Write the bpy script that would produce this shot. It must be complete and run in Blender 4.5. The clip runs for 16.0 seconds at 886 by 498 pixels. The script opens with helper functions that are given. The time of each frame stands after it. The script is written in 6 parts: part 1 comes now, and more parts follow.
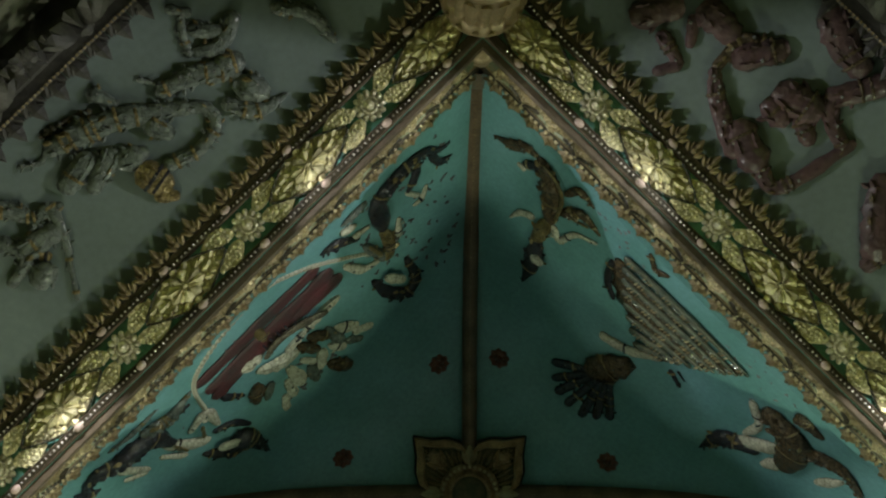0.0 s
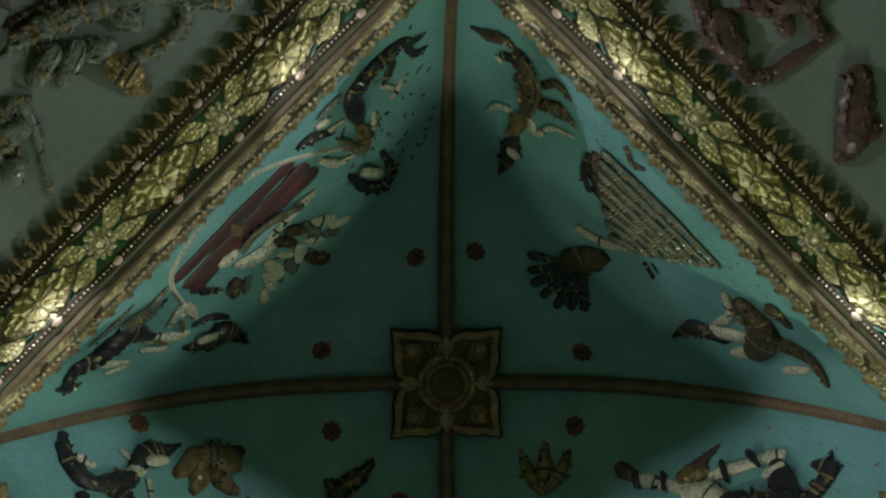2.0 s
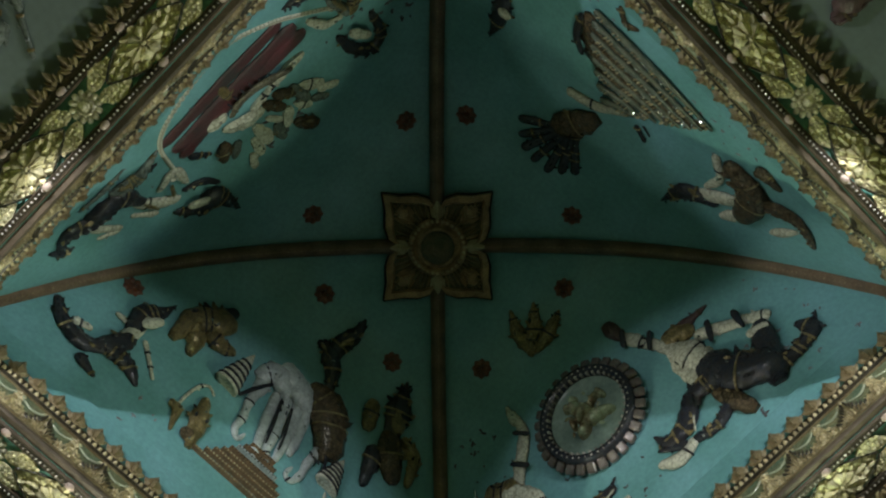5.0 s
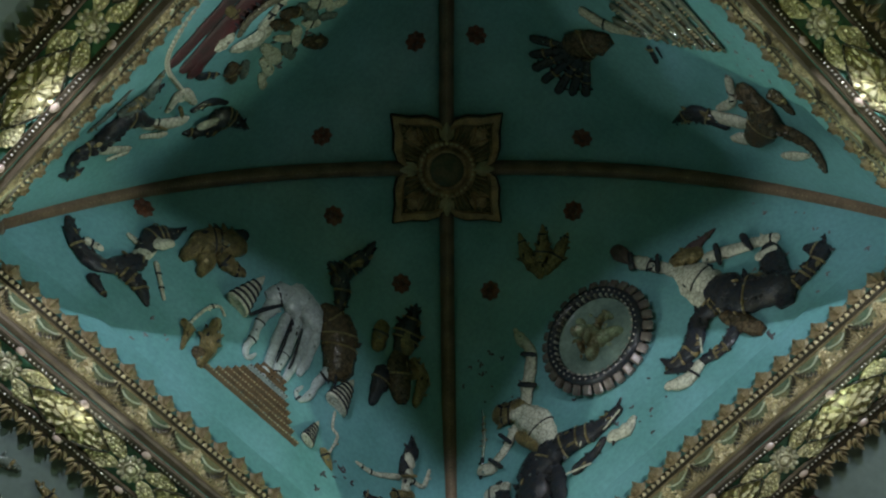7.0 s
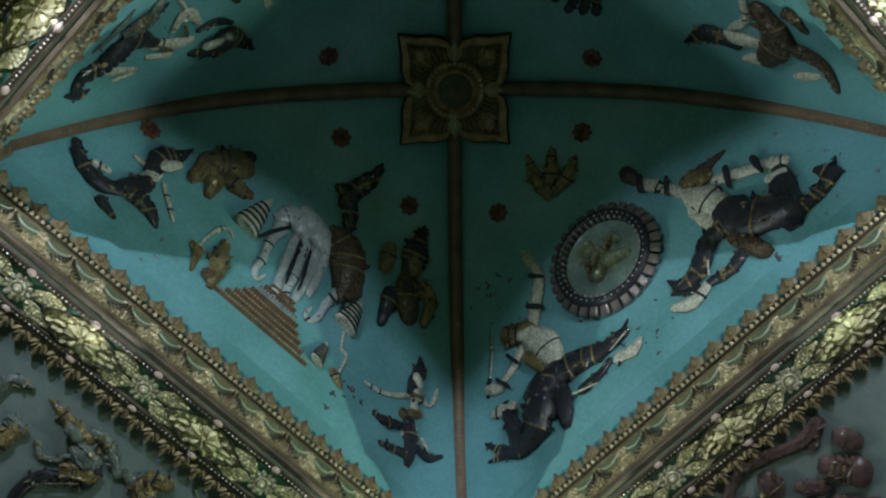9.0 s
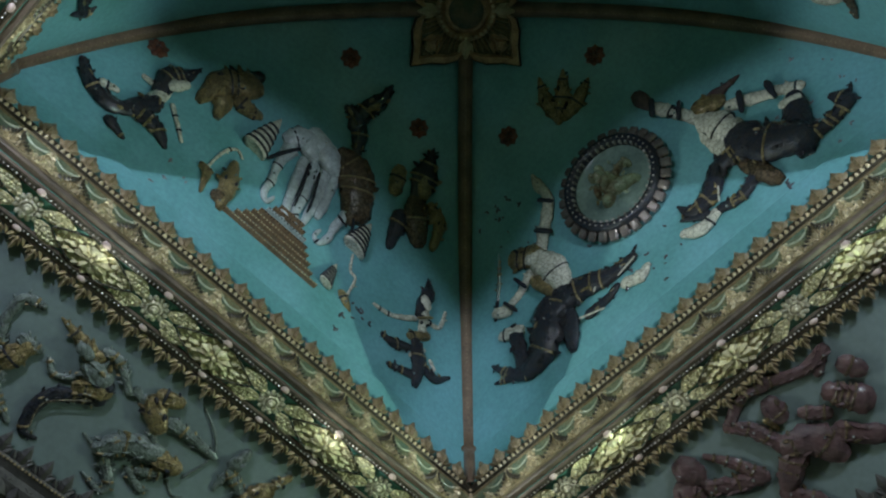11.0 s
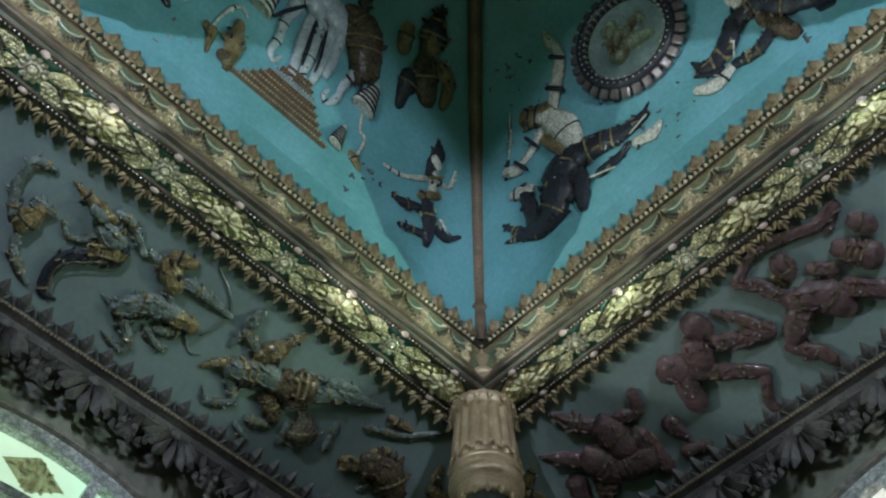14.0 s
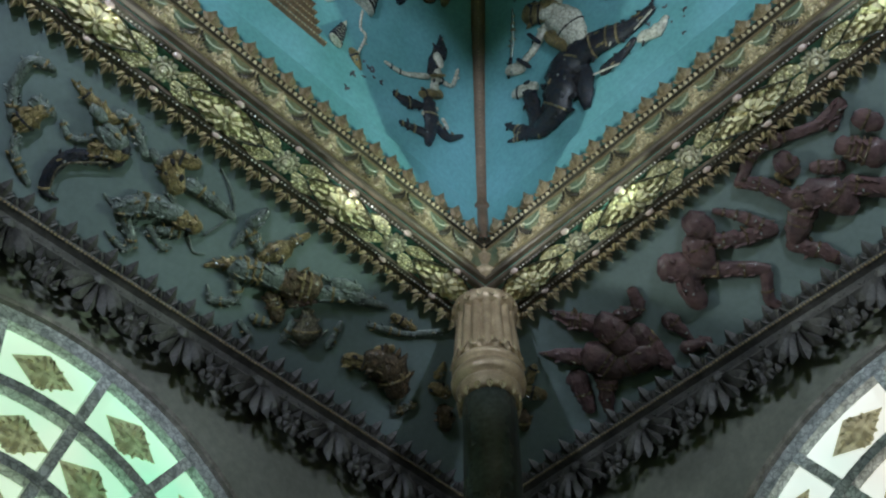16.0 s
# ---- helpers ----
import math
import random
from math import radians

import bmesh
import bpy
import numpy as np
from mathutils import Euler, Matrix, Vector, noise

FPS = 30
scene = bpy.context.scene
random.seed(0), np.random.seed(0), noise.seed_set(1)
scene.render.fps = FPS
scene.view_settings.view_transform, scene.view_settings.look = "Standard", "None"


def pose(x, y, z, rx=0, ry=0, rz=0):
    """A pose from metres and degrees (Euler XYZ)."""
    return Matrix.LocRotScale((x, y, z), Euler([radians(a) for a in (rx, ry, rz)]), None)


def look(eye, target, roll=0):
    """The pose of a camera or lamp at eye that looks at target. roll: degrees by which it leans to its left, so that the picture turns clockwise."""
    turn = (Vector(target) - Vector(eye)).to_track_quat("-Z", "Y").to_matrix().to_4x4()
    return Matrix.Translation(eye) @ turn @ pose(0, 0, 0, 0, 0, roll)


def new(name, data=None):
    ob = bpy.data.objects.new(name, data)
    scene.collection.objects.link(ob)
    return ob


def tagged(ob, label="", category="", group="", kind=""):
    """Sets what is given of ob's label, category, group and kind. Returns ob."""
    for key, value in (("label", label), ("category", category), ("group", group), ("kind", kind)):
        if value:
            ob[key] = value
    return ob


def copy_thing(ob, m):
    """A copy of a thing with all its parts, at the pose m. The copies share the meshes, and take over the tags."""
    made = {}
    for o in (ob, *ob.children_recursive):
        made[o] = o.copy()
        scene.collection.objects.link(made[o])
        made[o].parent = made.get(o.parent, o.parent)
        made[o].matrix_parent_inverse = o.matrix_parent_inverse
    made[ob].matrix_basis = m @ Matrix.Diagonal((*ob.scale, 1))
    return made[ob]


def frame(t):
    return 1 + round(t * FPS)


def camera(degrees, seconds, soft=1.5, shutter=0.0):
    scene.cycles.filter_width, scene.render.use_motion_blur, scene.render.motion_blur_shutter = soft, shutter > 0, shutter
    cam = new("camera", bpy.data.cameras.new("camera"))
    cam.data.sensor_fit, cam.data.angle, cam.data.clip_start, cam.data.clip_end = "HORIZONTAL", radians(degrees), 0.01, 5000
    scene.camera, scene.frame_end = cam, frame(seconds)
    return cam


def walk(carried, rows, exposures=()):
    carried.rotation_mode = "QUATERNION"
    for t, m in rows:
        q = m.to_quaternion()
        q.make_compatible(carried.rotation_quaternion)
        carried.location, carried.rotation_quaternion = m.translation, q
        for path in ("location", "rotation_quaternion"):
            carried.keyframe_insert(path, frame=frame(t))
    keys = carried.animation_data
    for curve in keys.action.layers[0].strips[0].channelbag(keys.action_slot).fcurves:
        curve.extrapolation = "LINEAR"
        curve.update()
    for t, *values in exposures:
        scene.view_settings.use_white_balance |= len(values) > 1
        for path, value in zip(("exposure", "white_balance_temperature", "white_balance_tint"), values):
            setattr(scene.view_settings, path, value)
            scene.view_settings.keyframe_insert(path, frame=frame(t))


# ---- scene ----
cam = camera(46.89, 16.0, 2.2)
ROWS = [
    (0.0, -0.17, -1.118, 1.598, 183.27, 0.09, -0.01),
    (0.5, -0.17, -1.118, 1.598, 181.72, 0.36, -0.03),
    (1.0, -0.17, -1.118, 1.598, 180.07, 0.68, 0.16),
    (1.5, -0.17, -1.118, 1.598, 178.67, 1.01, 0.26),
    (2.0, -0.17, -1.118, 1.598, 177.32, 1.41, 0.24),
    (2.5, -0.169, -1.118, 1.599, 176.16, 1.7, 0.41),
    (3.0, -0.169, -1.118, 1.599, 174.83, 1.89, 0.39),
    (3.5, -0.169, -1.118, 1.599, 173.64, 2.02, 0.39),
    (4.0, -0.168, -1.118, 1.599, 172.3, 2.02, 0.45),
    (6.5, -0.164, -1.121, 1.596, 166.31, 1.49, 0.24),
    (7.0, -0.164, -1.121, 1.596, 165.32, 1.34, 0.25),
    (7.5, -0.163, -1.122, 1.596, 164.36, 1.27, 0.32),
    (8.0, -0.163, -1.122, 1.597, 163.24, 1.15, 0.34),
    (8.5, -0.163, -1.122, 1.597, 162.13, 0.99, 0.3),
    (9.0, -0.163, -1.122, 1.597, 160.94, 0.9, 0.36),
    (11.5, -0.16, -1.133, 1.604, 155.46, 0.1, -0.05),
    (12.0, -0.16, -1.133, 1.604, 154.34, 0.12, 0.14),
    (12.5, -0.159, -1.133, 1.605, 153.12, 0.05, 0.24),
    (13.0, -0.159, -1.134, 1.606, 151.81, 0.01, 0.43),
    (13.5, -0.16, -1.134, 1.606, 150.31, 0.0, 0.65),
    (14.0, -0.16, -1.134, 1.607, 148.65, -0.12, 0.67),
    (14.5, -0.16, -1.134, 1.607, 147.13, -0.23, 0.69),
    (15.0, -0.16, -1.134, 1.607, 145.65, -0.18, 0.85),
    (15.5, -0.16, -1.134, 1.608, 144.36, -0.18, 0.85),
    (16.0, -0.16, -1.134, 1.608, 143.0, -0.14, 0.87),
]
EXPOSURES = [(0.0, 0.12, 8300, 10), (4.0, 0.0, 8100, 10), (9.0, 0.0, 6700, 9), (12.5, 0.15, 6450, 11), (16.0, 0.32, 6400, 11)]
walk(cam, [(t, pose(*r)) for t, *r in ROWS], EXPOSURES)

# ---- world and light ----
world = bpy.data.worlds.new("world")
scene.world = world
world.use_nodes = True
bg = world.node_tree.nodes["Background"]
bg.inputs[0].default_value = (0.7, 1.0, 0.55, 1)
bg.inputs[1].default_value = 0.0015


def side_matrix(k):
    """The frame of the side k of the bay: x along the beam, y outward."""
    return Matrix.Rotation(radians(45 + 90 * k), 4, "Z")


LAMPS = [
    # side, watts and colour of the three small floodlights under each window head: one across the bay, two to the neighbouring sides
    (0, (42, 122, 90), (0.86, 1.0, 0.94)),
    (1, (82, 142, 84), (0.84, 0.98, 1.20)),
    (2, (86, 92, 142), (0.84, 0.99, 1.18)),
    (3, (70, 90, 122), (0.72, 1.0, 0.78)),
]
for k, watts, col in LAMPS:
    main = (9.5, 54) if k in (1, 2) else (14, 44)
    for power, turn, (rise, cone), blend in zip(watts, (0, 37, -37), (main, (16, 47), (16, 47)), (0.26, 0.3, 0.3)):
        lamp = bpy.data.lights.new("spotlight", "SPOT")
        lamp.energy, lamp.color, lamp.shadow_soft_size = power, col, 0.012
        lamp.spot_size, lamp.spot_blend = radians(cone), blend
        ob = new("spotlight", lamp)
        way = Vector((math.sin(radians(turn)), -math.cos(radians(turn)), math.tan(radians(rise))))
        eye = Vector((0.1 * math.sin(radians(turn)), 2.25, 5.11))
        ob.matrix_basis = side_matrix(k) @ look(eye, eye + way)
        tagged(ob, "small bright spotlight aimed up across the vault", "spotlight")

# ---- materials ----
def material(name, col, rough=0.5, metal=0.0, spread=0.25, scale=6.0, bump=0.2, fine=60.0, second=None, amount=0.5, island=0.0, cells=0.0, groove=0.25, width=0.10):
    m = bpy.data.materials.new(name)
    m.use_nodes = True
    nt = m.node_tree
    n, l = nt.nodes, nt.links
    b = n["Principled BSDF"]
    tex = n.new("ShaderNodeTexCoord")
    big = n.new("ShaderNodeTexNoise")
    big.inputs["Scale"].default_value, big.inputs["Detail"].default_value = scale, 5
    small = n.new("ShaderNodeTexNoise")
    small.inputs["Scale"].default_value, small.inputs["Detail"].default_value = fine, 4
    for k in (big, small):
        l.new(tex.outputs["Object"], k.inputs["Vector"])
    ramp = n.new("ShaderNodeValToRGB")
    c2 = second or tuple(c * (1 - spread * 1.6) for c in col)
    ramp.color_ramp.elements[0].position, ramp.color_ramp.elements[1].position = 0.5 - 0.3 * amount, 0.5 + 0.3 * amount
    ramp.color_ramp.elements[0].color, ramp.color_ramp.elements[1].color = (*c2, 1), (*col, 1)
    l.new(big.outputs[0], ramp.inputs[0])
    mix = n.new("ShaderNodeMix")
    mix.data_type, mix.blend_type = "RGBA", "MULTIPLY"
    mix.inputs[0].default_value = 0.6
    grain = n.new("ShaderNodeMapRange")
    grain.inputs["From Min"].default_value, grain.inputs["From Max"].default_value = 0.3, 0.7
    grain.inputs["To Min"].default_value, grain.inputs["To Max"].default_value = 1 - spread, 1 + spread
    l.new(small.outputs[0], grain.inputs[0])
    l.new(ramp.outputs[0], mix.inputs[6])
    l.new(grain.outputs[0], mix.inputs[7])
    last = mix.outputs[2]
    if island:
        geo = n.new("ShaderNodeNewGeometry")
        rnd = n.new("ShaderNodeMapRange")
        rnd.inputs["To Min"].default_value, rnd.inputs["To Max"].default_value = 1 - island, 1 + island
        l.new(geo.outputs["Random Per Island"], rnd.inputs[0])
        mul = n.new("ShaderNodeMix")
        mul.data_type, mul.blend_type = "RGBA", "MULTIPLY"
        mul.inputs[0].default_value = 1.0
        l.new(last, mul.inputs[6])
        l.new(rnd.outputs[0], mul.inputs[7])
        last = mul.outputs[2]
    height = small.outputs[0]
    if cells:
        # carved grooves round small bosses, their shade also darkened into the base colour
        vor = n.new("ShaderNodeTexVoronoi")
        vor.feature = "DISTANCE_TO_EDGE"
        vor.inputs["Scale"].default_value = cells
        warp = n.new("ShaderNodeVectorMath")
        warp.operation = "MULTIPLY_ADD"
        warp.inputs[1].default_value = (0.05, 0.05, 0.05)
        l.new(big.outputs["Color"], warp.inputs[0])
        l.new(tex.outputs["Object"], warp.inputs[2])
        l.new(warp.outputs[0], vor.inputs["Vector"])
        line = n.new("ShaderNodeMapRange")
        line.inputs["From Max"].default_value = width
        line.inputs["To Min"].default_value = groove
        l.new(vor.outputs["Distance"], line.inputs[0])
        dark = n.new("ShaderNodeMix")
        dark.data_type, dark.blend_type = "RGBA", "MULTIPLY"
        dark.inputs[0].default_value = 1.0
        l.new(last, dark.inputs[6])
        l.new(line.outputs[0], dark.inputs[7])
        last = dark.outputs[2]
        add = n.new("ShaderNodeMath")
        add.operation = "MULTIPLY_ADD"
        add.inputs[1].default_value = 0.35
        l.new(small.outputs[0], add.inputs[0])
        l.new(line.outputs[0], add.inputs[2])
        height = add.outputs[0]
    l.new(last, b.inputs["Base Color"])
    b.inputs["Roughness"].default_value, b.inputs["Metallic"].default_value = rough, metal
    if bump:
        bp = n.new("ShaderNodeBump")
        bp.inputs["Strength"].default_value, bp.inputs["Distance"].default_value = bump, 0.01
        l.new(height, bp.inputs["Height"])
        l.new(bp.outputs[0], b.inputs["Normal"])
    return m


BLUE = material("blue_plaster", (0.155, 0.36, 0.40), 0.42, 0, 0.18, 3.4, 0.10, 42, second=(0.100, 0.275, 0.275), amount=0.7)
COVE = material("grey_green_plaster", (0.195, 0.245, 0.24), 0.36, 0, 0.12, 1.3, 0.08, 35, second=(0.142, 0.178, 0.175))
GOLD = material("gilt_mosaic", (0.78, 0.70, 0.44), 0.55, 0.12, 0.3, 14, 0.6, 160, second=(0.60, 0.52, 0.29), island=0.4)
PALEGOLD = material("pale_gilt", (0.56, 0.47, 0.29), 0.32, 0.3, 0.3, 10, 0.5, 120, second=(0.36, 0.28, 0.16), island=0.3)
OLDGOLD = material("dull_gilt", (0.28, 0.215, 0.12), 0.40, 0.2, 0.4, 8, 0.5, 90, second=(0.18, 0.125, 0.065), island=0.25)
BROWN = material("brown_lacquer", (0.115, 0.082, 0.055), 0.5, 0, 0.3, 8, 0.3, 80)
TEAL = material("teal_ground", (0.15, 0.40, 0.34), 0.4, 0, 0.25, 7, 0.2, 70)
WALL = material("dull_green_wall", (0.22, 0.22, 0.18), 0.7, 0, 0.2, 2.5, 0.15, 30)
SHAFT = material("dark_column_lacquer", (0.13, 0.15, 0.14), 0.25, 0, 0.4, 3, 0.1, 40)
FLOOR = material("bounce_floor", (0.40, 0.37, 0.36), 0.4, 0, 0.3, 1.5, 0.1, 20)
BEADS = material("mirror_beads", (0.58, 0.52, 0.46), 0.22, 0.35, 0.3, 20, 0.1, 100, island=0.5)


# ---- building helpers ----
def smooth(bm, on=True):
    for f in bm.faces:
        f.smooth = on
    return bm


def mesh_object(name, bm, mat, parent=None, label=""):
    me = bpy.data.meshes.new(name)
    bm.normal_update()
    bm.to_mesh(me)
    bm.free()
    me.materials.append(mat)
    ob = new(name, me)
    if parent is not None:
        ob.parent = parent
    if label:
        tagged(ob, label)
    return ob


def part(name, bm, mat, parent, label=""):
    return mesh_object(name, bm, mat, parent, label)


def share(name, me, parent, m, label=""):
    ob = new(name, me)
    ob.parent = parent
    ob.matrix_basis = m
    if label:
        tagged(ob, label)
    return ob


def mesh_data(name, bm, mat):
    me = bpy.data.meshes.new(name)
    bm.normal_update()
    bm.to_mesh(me)
    bm.free()
    me.materials.append(mat)
    return me


def thing(name, label, category, m=None, group="", kind=""):
    ob = new(name)
    ob.empty_display_size = 0.1
    if m is not None:
        ob.matrix_basis = m
    return tagged(ob, label, category, group, kind)


def grid(bm, fn, nu, nv):
    vs = [[bm.verts.new(fn(i / nu, j / nv)) for j in range(nv + 1)] for i in range(nu + 1)]
    for i in range(nu):
        for j in range(nv):
            bm.faces.new((vs[i][j], vs[i + 1][j], vs[i + 1][j + 1], vs[i][j + 1]))
    return bm


def slab(bm, fn, nu, nv, t):
    """A surface fn(a, b) with the thickness t away from the room (upward)."""
    top = lambda a, b: tuple(Vector(fn(a, b)) + Vector((0, 0, t)))
    grid(bm, fn, nu, nv)
    grid(bm, top, nu, nv)
    return bm


def sweep(bm, profile, x0, x1, n=1, close=True, mitre=0.0):
    """A profile of (y, z) carried along x; mitre cuts the ends at 45 degrees, so that x grows with y."""
    rings = []
    for i in range(n + 1):
        a = i / n
        rings.append([bm.verts.new(((x0 - mitre * y) * (1 - a) + (x1 + mitre * y) * a, y, z)) for y, z in profile])
    m = len(profile)
    for i in range(n):
        for j in range(m if close else m - 1):
            bm.faces.new((rings[i][j], rings[i][(j + 1) % m], rings[i + 1][(j + 1) % m], rings[i + 1][j]))
    if close:
        bm.faces.new(rings[0])
        bm.faces.new(rings[-1][::-1])
    bmesh.ops.recalc_face_normals(bm, faces=bm.faces)
    return bm


def lathe(bm, prof, n=32, flute=None, caps=True):
    rings = []
    for i, (r, z) in enumerate(prof):
        ring = []
        for k in range(n):
            a = 2 * math.pi * k / n
            rr = r * (flute(k, i) if flute else 1)
            ring.append(bm.verts.new((rr * math.cos(a), rr * math.sin(a), z)))
        rings.append(ring)
    for i in range(len(prof) - 1):
        for k in range(n):
            bm.faces.new((rings[i][k], rings[i][(k + 1) % n], rings[i + 1][(k + 1) % n], rings[i + 1][k]))
    if caps:
        bm.faces.new(rings[0][::-1])
        bm.faces.new(rings[-1])
    return smooth(bm)


def box(bm, x0, x1, y0, y1, z0, z1):
    v = [bm.verts.new((x, y, z)) for x in (x0, x1) for y in (y0, y1) for z in (z0, z1)]
    for f in ((0, 1, 3, 2), (4, 6, 7, 5), (0, 4, 5, 1), (2, 3, 7, 6), (0, 2, 6, 4), (1, 5, 7, 3)):
        bm.faces.new([v[i] for i in f])
    return bm


# ---- the plan: a square bay on four columns, with its corners on the axes ----
HALF = 2.4                      # centre to column
MID = HALF / math.sqrt(2)       # centre to beam
SOFFIT = 5.745
EDGE_IN, EDGE_OUT = MID - 0.125, MID + 0.135
CREST = 6.10
CROWN = 7.876
COVE_OUT, COVE_Z = 2.62, 5.44
GLASS_GLOW = 0.76
SHIELD_U, SHIELD_P = -0.02, 1.25
SPOKES = list(range(0, 181, 20))
WALL_P = 2.72


def web_height(p):
    return CROWN - 0.1604 * p * p - 0.1832 * p ** 4 if p < 1.6 else 6.26


def web(u, p):
    return Vector((u, p, web_height(abs(p))))


def cove(u, p):
    a = (p - EDGE_OUT) / (COVE_OUT - EDGE_OUT)
    return Vector((u, p, 5.757 + (COVE_Z - 5.757) * (0.65 * a + 0.35 * a * a)))


# ---- floor and walls ----
bm = bmesh.new()
# out of view; its pale colour is chosen to reflect light up into the bay
box(bm, -4.2, 4.2, -4.2, 4.2, -0.2, 0.0)
tagged(mesh_object("floor", bm, FLOOR), "unseen floor of the hall, kept pale to bounce light upward", "floor", kind="structure").matrix_basis = side_matrix(0)
WINDOW_R, WINDOW_Z = 1.625, 3.468
for k in range(4):
    bm = bmesh.new()
    # wall with an arched opening: strips round the arch
    n = 40
    R = WINDOW_R
    outer, inner = [], []
    for i in range(n + 1):
        a = math.pi * i / n
        inner.append((R * math.cos(a), WINDOW_Z + R * math.sin(a)))
        outer.append((max(-2.72, min(2.72, 3.6 * math.cos(a))), WINDOW_Z + min(6.1 - WINDOW_Z, 3.6 * math.sin(a))))
    outer[0], outer[-1] = (2.72, WINDOW_Z), (-2.72, WINDOW_Z)
    vi = [[bm.verts.new((x, y, z)) for x, z in inner] for y in (WALL_P, WALL_P + 0.3)]
    vo = [[bm.verts.new((x, y, z)) for x, z in outer] for y in (WALL_P, WALL_P + 0.3)]
    for i in range(len(inner) - 1):
        for q in range(2):
            bm.faces.new((vi[q][i], vi[q][i + 1], vo[q][i + 1], vo[q][i]))
        bm.faces.new((vi[0][i], vi[1][i], vi[1][i + 1], vi[0][i + 1]))
    box(bm, -2.72, 2.72, WALL_P, WALL_P + 0.3, 0.0, WINDOW_Z)
    bmesh.ops.recalc_face_normals(bm, faces=bm.faces)
    tagged(mesh_object("wall_%d" % (k + 1), bm, WALL), "dull green plastered wall with an arched opening", "wall", kind="structure").matrix_basis = side_matrix(k)

# ---- vault ----
vault = thing("ceiling", "blue plaster cloister vault, dim at its crown", "ceiling", kind="structure")
for k in range(4):
    bm = bmesh.new()

    def fn(a, b, dz=0.0):
        p = 0.0 + (MID - 0.13) * b
        return ((2 * a - 1) * p, p, web_height(p) + dz)
    slab(bm, fn, 24, 24, 0.25)
    bmesh.ops.remove_doubles(bm, verts=bm.verts, dist=0.0005)
    bmesh.ops.recalc_face_normals(bm, faces=bm.faces)
    smooth(bm)
    part("web", bm, BLUE, vault).matrix_basis = side_matrix(k)
    bm = bmesh.new()
    slab(bm, lambda a, b: cove((2 * a - 1) * (EDGE_OUT + (2.75 - EDGE_OUT) * b), EDGE_OUT + (2.75 - EDGE_OUT) * b), 30, 10, 0.2)
    bmesh.ops.recalc_face_normals(bm, faces=bm.faces)
    smooth(bm)
    part("cove", bm, COVE, vault, "grey-green plaster cove sloping to the wall").matrix_basis = side_matrix(k)



# ---- ornament pieces ----
FACEGROUND = material("tarnished_gilt_ground", (0.20, 0.18, 0.09), 0.42, 0.2, 0.5, 12, 0.6, 90, second=(0.09, 0.14, 0.09))
def chip(bm, m, L, W, H, belly=0.45, n=4, point=True):
    """A raised leaf, its stalk at the origin and its tip at x = L, with a ridge of height H."""
    left, right, ridge = [], [], []
    for i in range(n + 1):
        a = i / n
        w = W / 2 * (math.sin(math.pi * min(1.0, a ** (math.log(0.5) / math.log(belly)))) if 0 < a < 1 else (0.18 if a == 0 else (0.0 if point else 0.2)))
        left.append(bm.verts.new(m @ Vector((a * L, w, 0))))
        right.append(bm.verts.new(m @ Vector((a * L, -w, 0))))
        ridge.append(bm.verts.new(m @ Vector((a * L, 0, H * (0.35 + 0.65 * math.sin(math.pi * min(1, 0.1 + 0.9 * a)))))))
    for i in range(n):
        bm.faces.new((left[i + 1], left[i], ridge[i], ridge[i + 1]))
        bm.faces.new((ridge[i], right[i], right[i + 1], ridge[i + 1]))
    return bm


def dome(bm, m, rx, ry, h, n=10, rings=2):
    vs = []
    for j in range(rings + 1):
        a = math.pi / 2 * j / (rings + 0.4)
        vs.append([bm.verts.new(m @ Vector((rx * math.cos(a) * math.cos(2 * math.pi * i / n), ry * math.cos(a) * math.sin(2 * math.pi * i / n), h * math.sin(a)))) for i in range(n)])
    for j in range(rings):
        for i in range(n):
            bm.faces.new((vs[j][i], vs[j][(i + 1) % n], vs[j + 1][(i + 1) % n], vs[j + 1][i]))
    bm.faces.new(vs[-1])
    return bm


def at(x, y, deg=0.0, h=0.0):
    return Matrix.Translation((x, y, h)) @ Matrix.Rotation(radians(deg), 4, "Z")


def onto_soffit(u, p, deg=0.0, h=0.0):
    return Matrix.Translation((u, p, SOFFIT - h)) @ Matrix.Rotation(math.pi, 4, "X") @ Matrix.Rotation(radians(deg), 4, "Z")


def onto_face(u, z, deg=0.0, h=0.0):
    return Matrix.Translation((u, EDGE_IN - 0.021 - h, z)) @ Matrix.Rotation(math.pi / 2, 4, "X") @ Matrix.Rotation(radians(deg), 4, "Z")


# leaf of the hanging fringe: a pointed bud with two side petals
bm = bmesh.new()
chip(bm, at(0.012, 0), 0.068, 0.040, 0.028, 0.34)
for s in (-1, 1):
    chip(bm, at(-0.004, s * 0.014, s * 38), 0.052, 0.026, 0.022, 0.45)
    chip(bm, at(0.012, s * 0.010, s * 24, 0.006), 0.040, 0.018, 0.018, 0.45)
dome(bm, at(0.018, 0, 0, 0.018), 0.014, 0.012, 0.012, 6, 1)
FRINGE = mesh_data("fringe_leaf", smooth(bm, False), material("fringe_gilt", (0.46, 0.37, 0.21), 0.36, 0.25, 0.35, 10, 0.4, 90, second=(0.20, 0.15, 0.09), island=0.3))
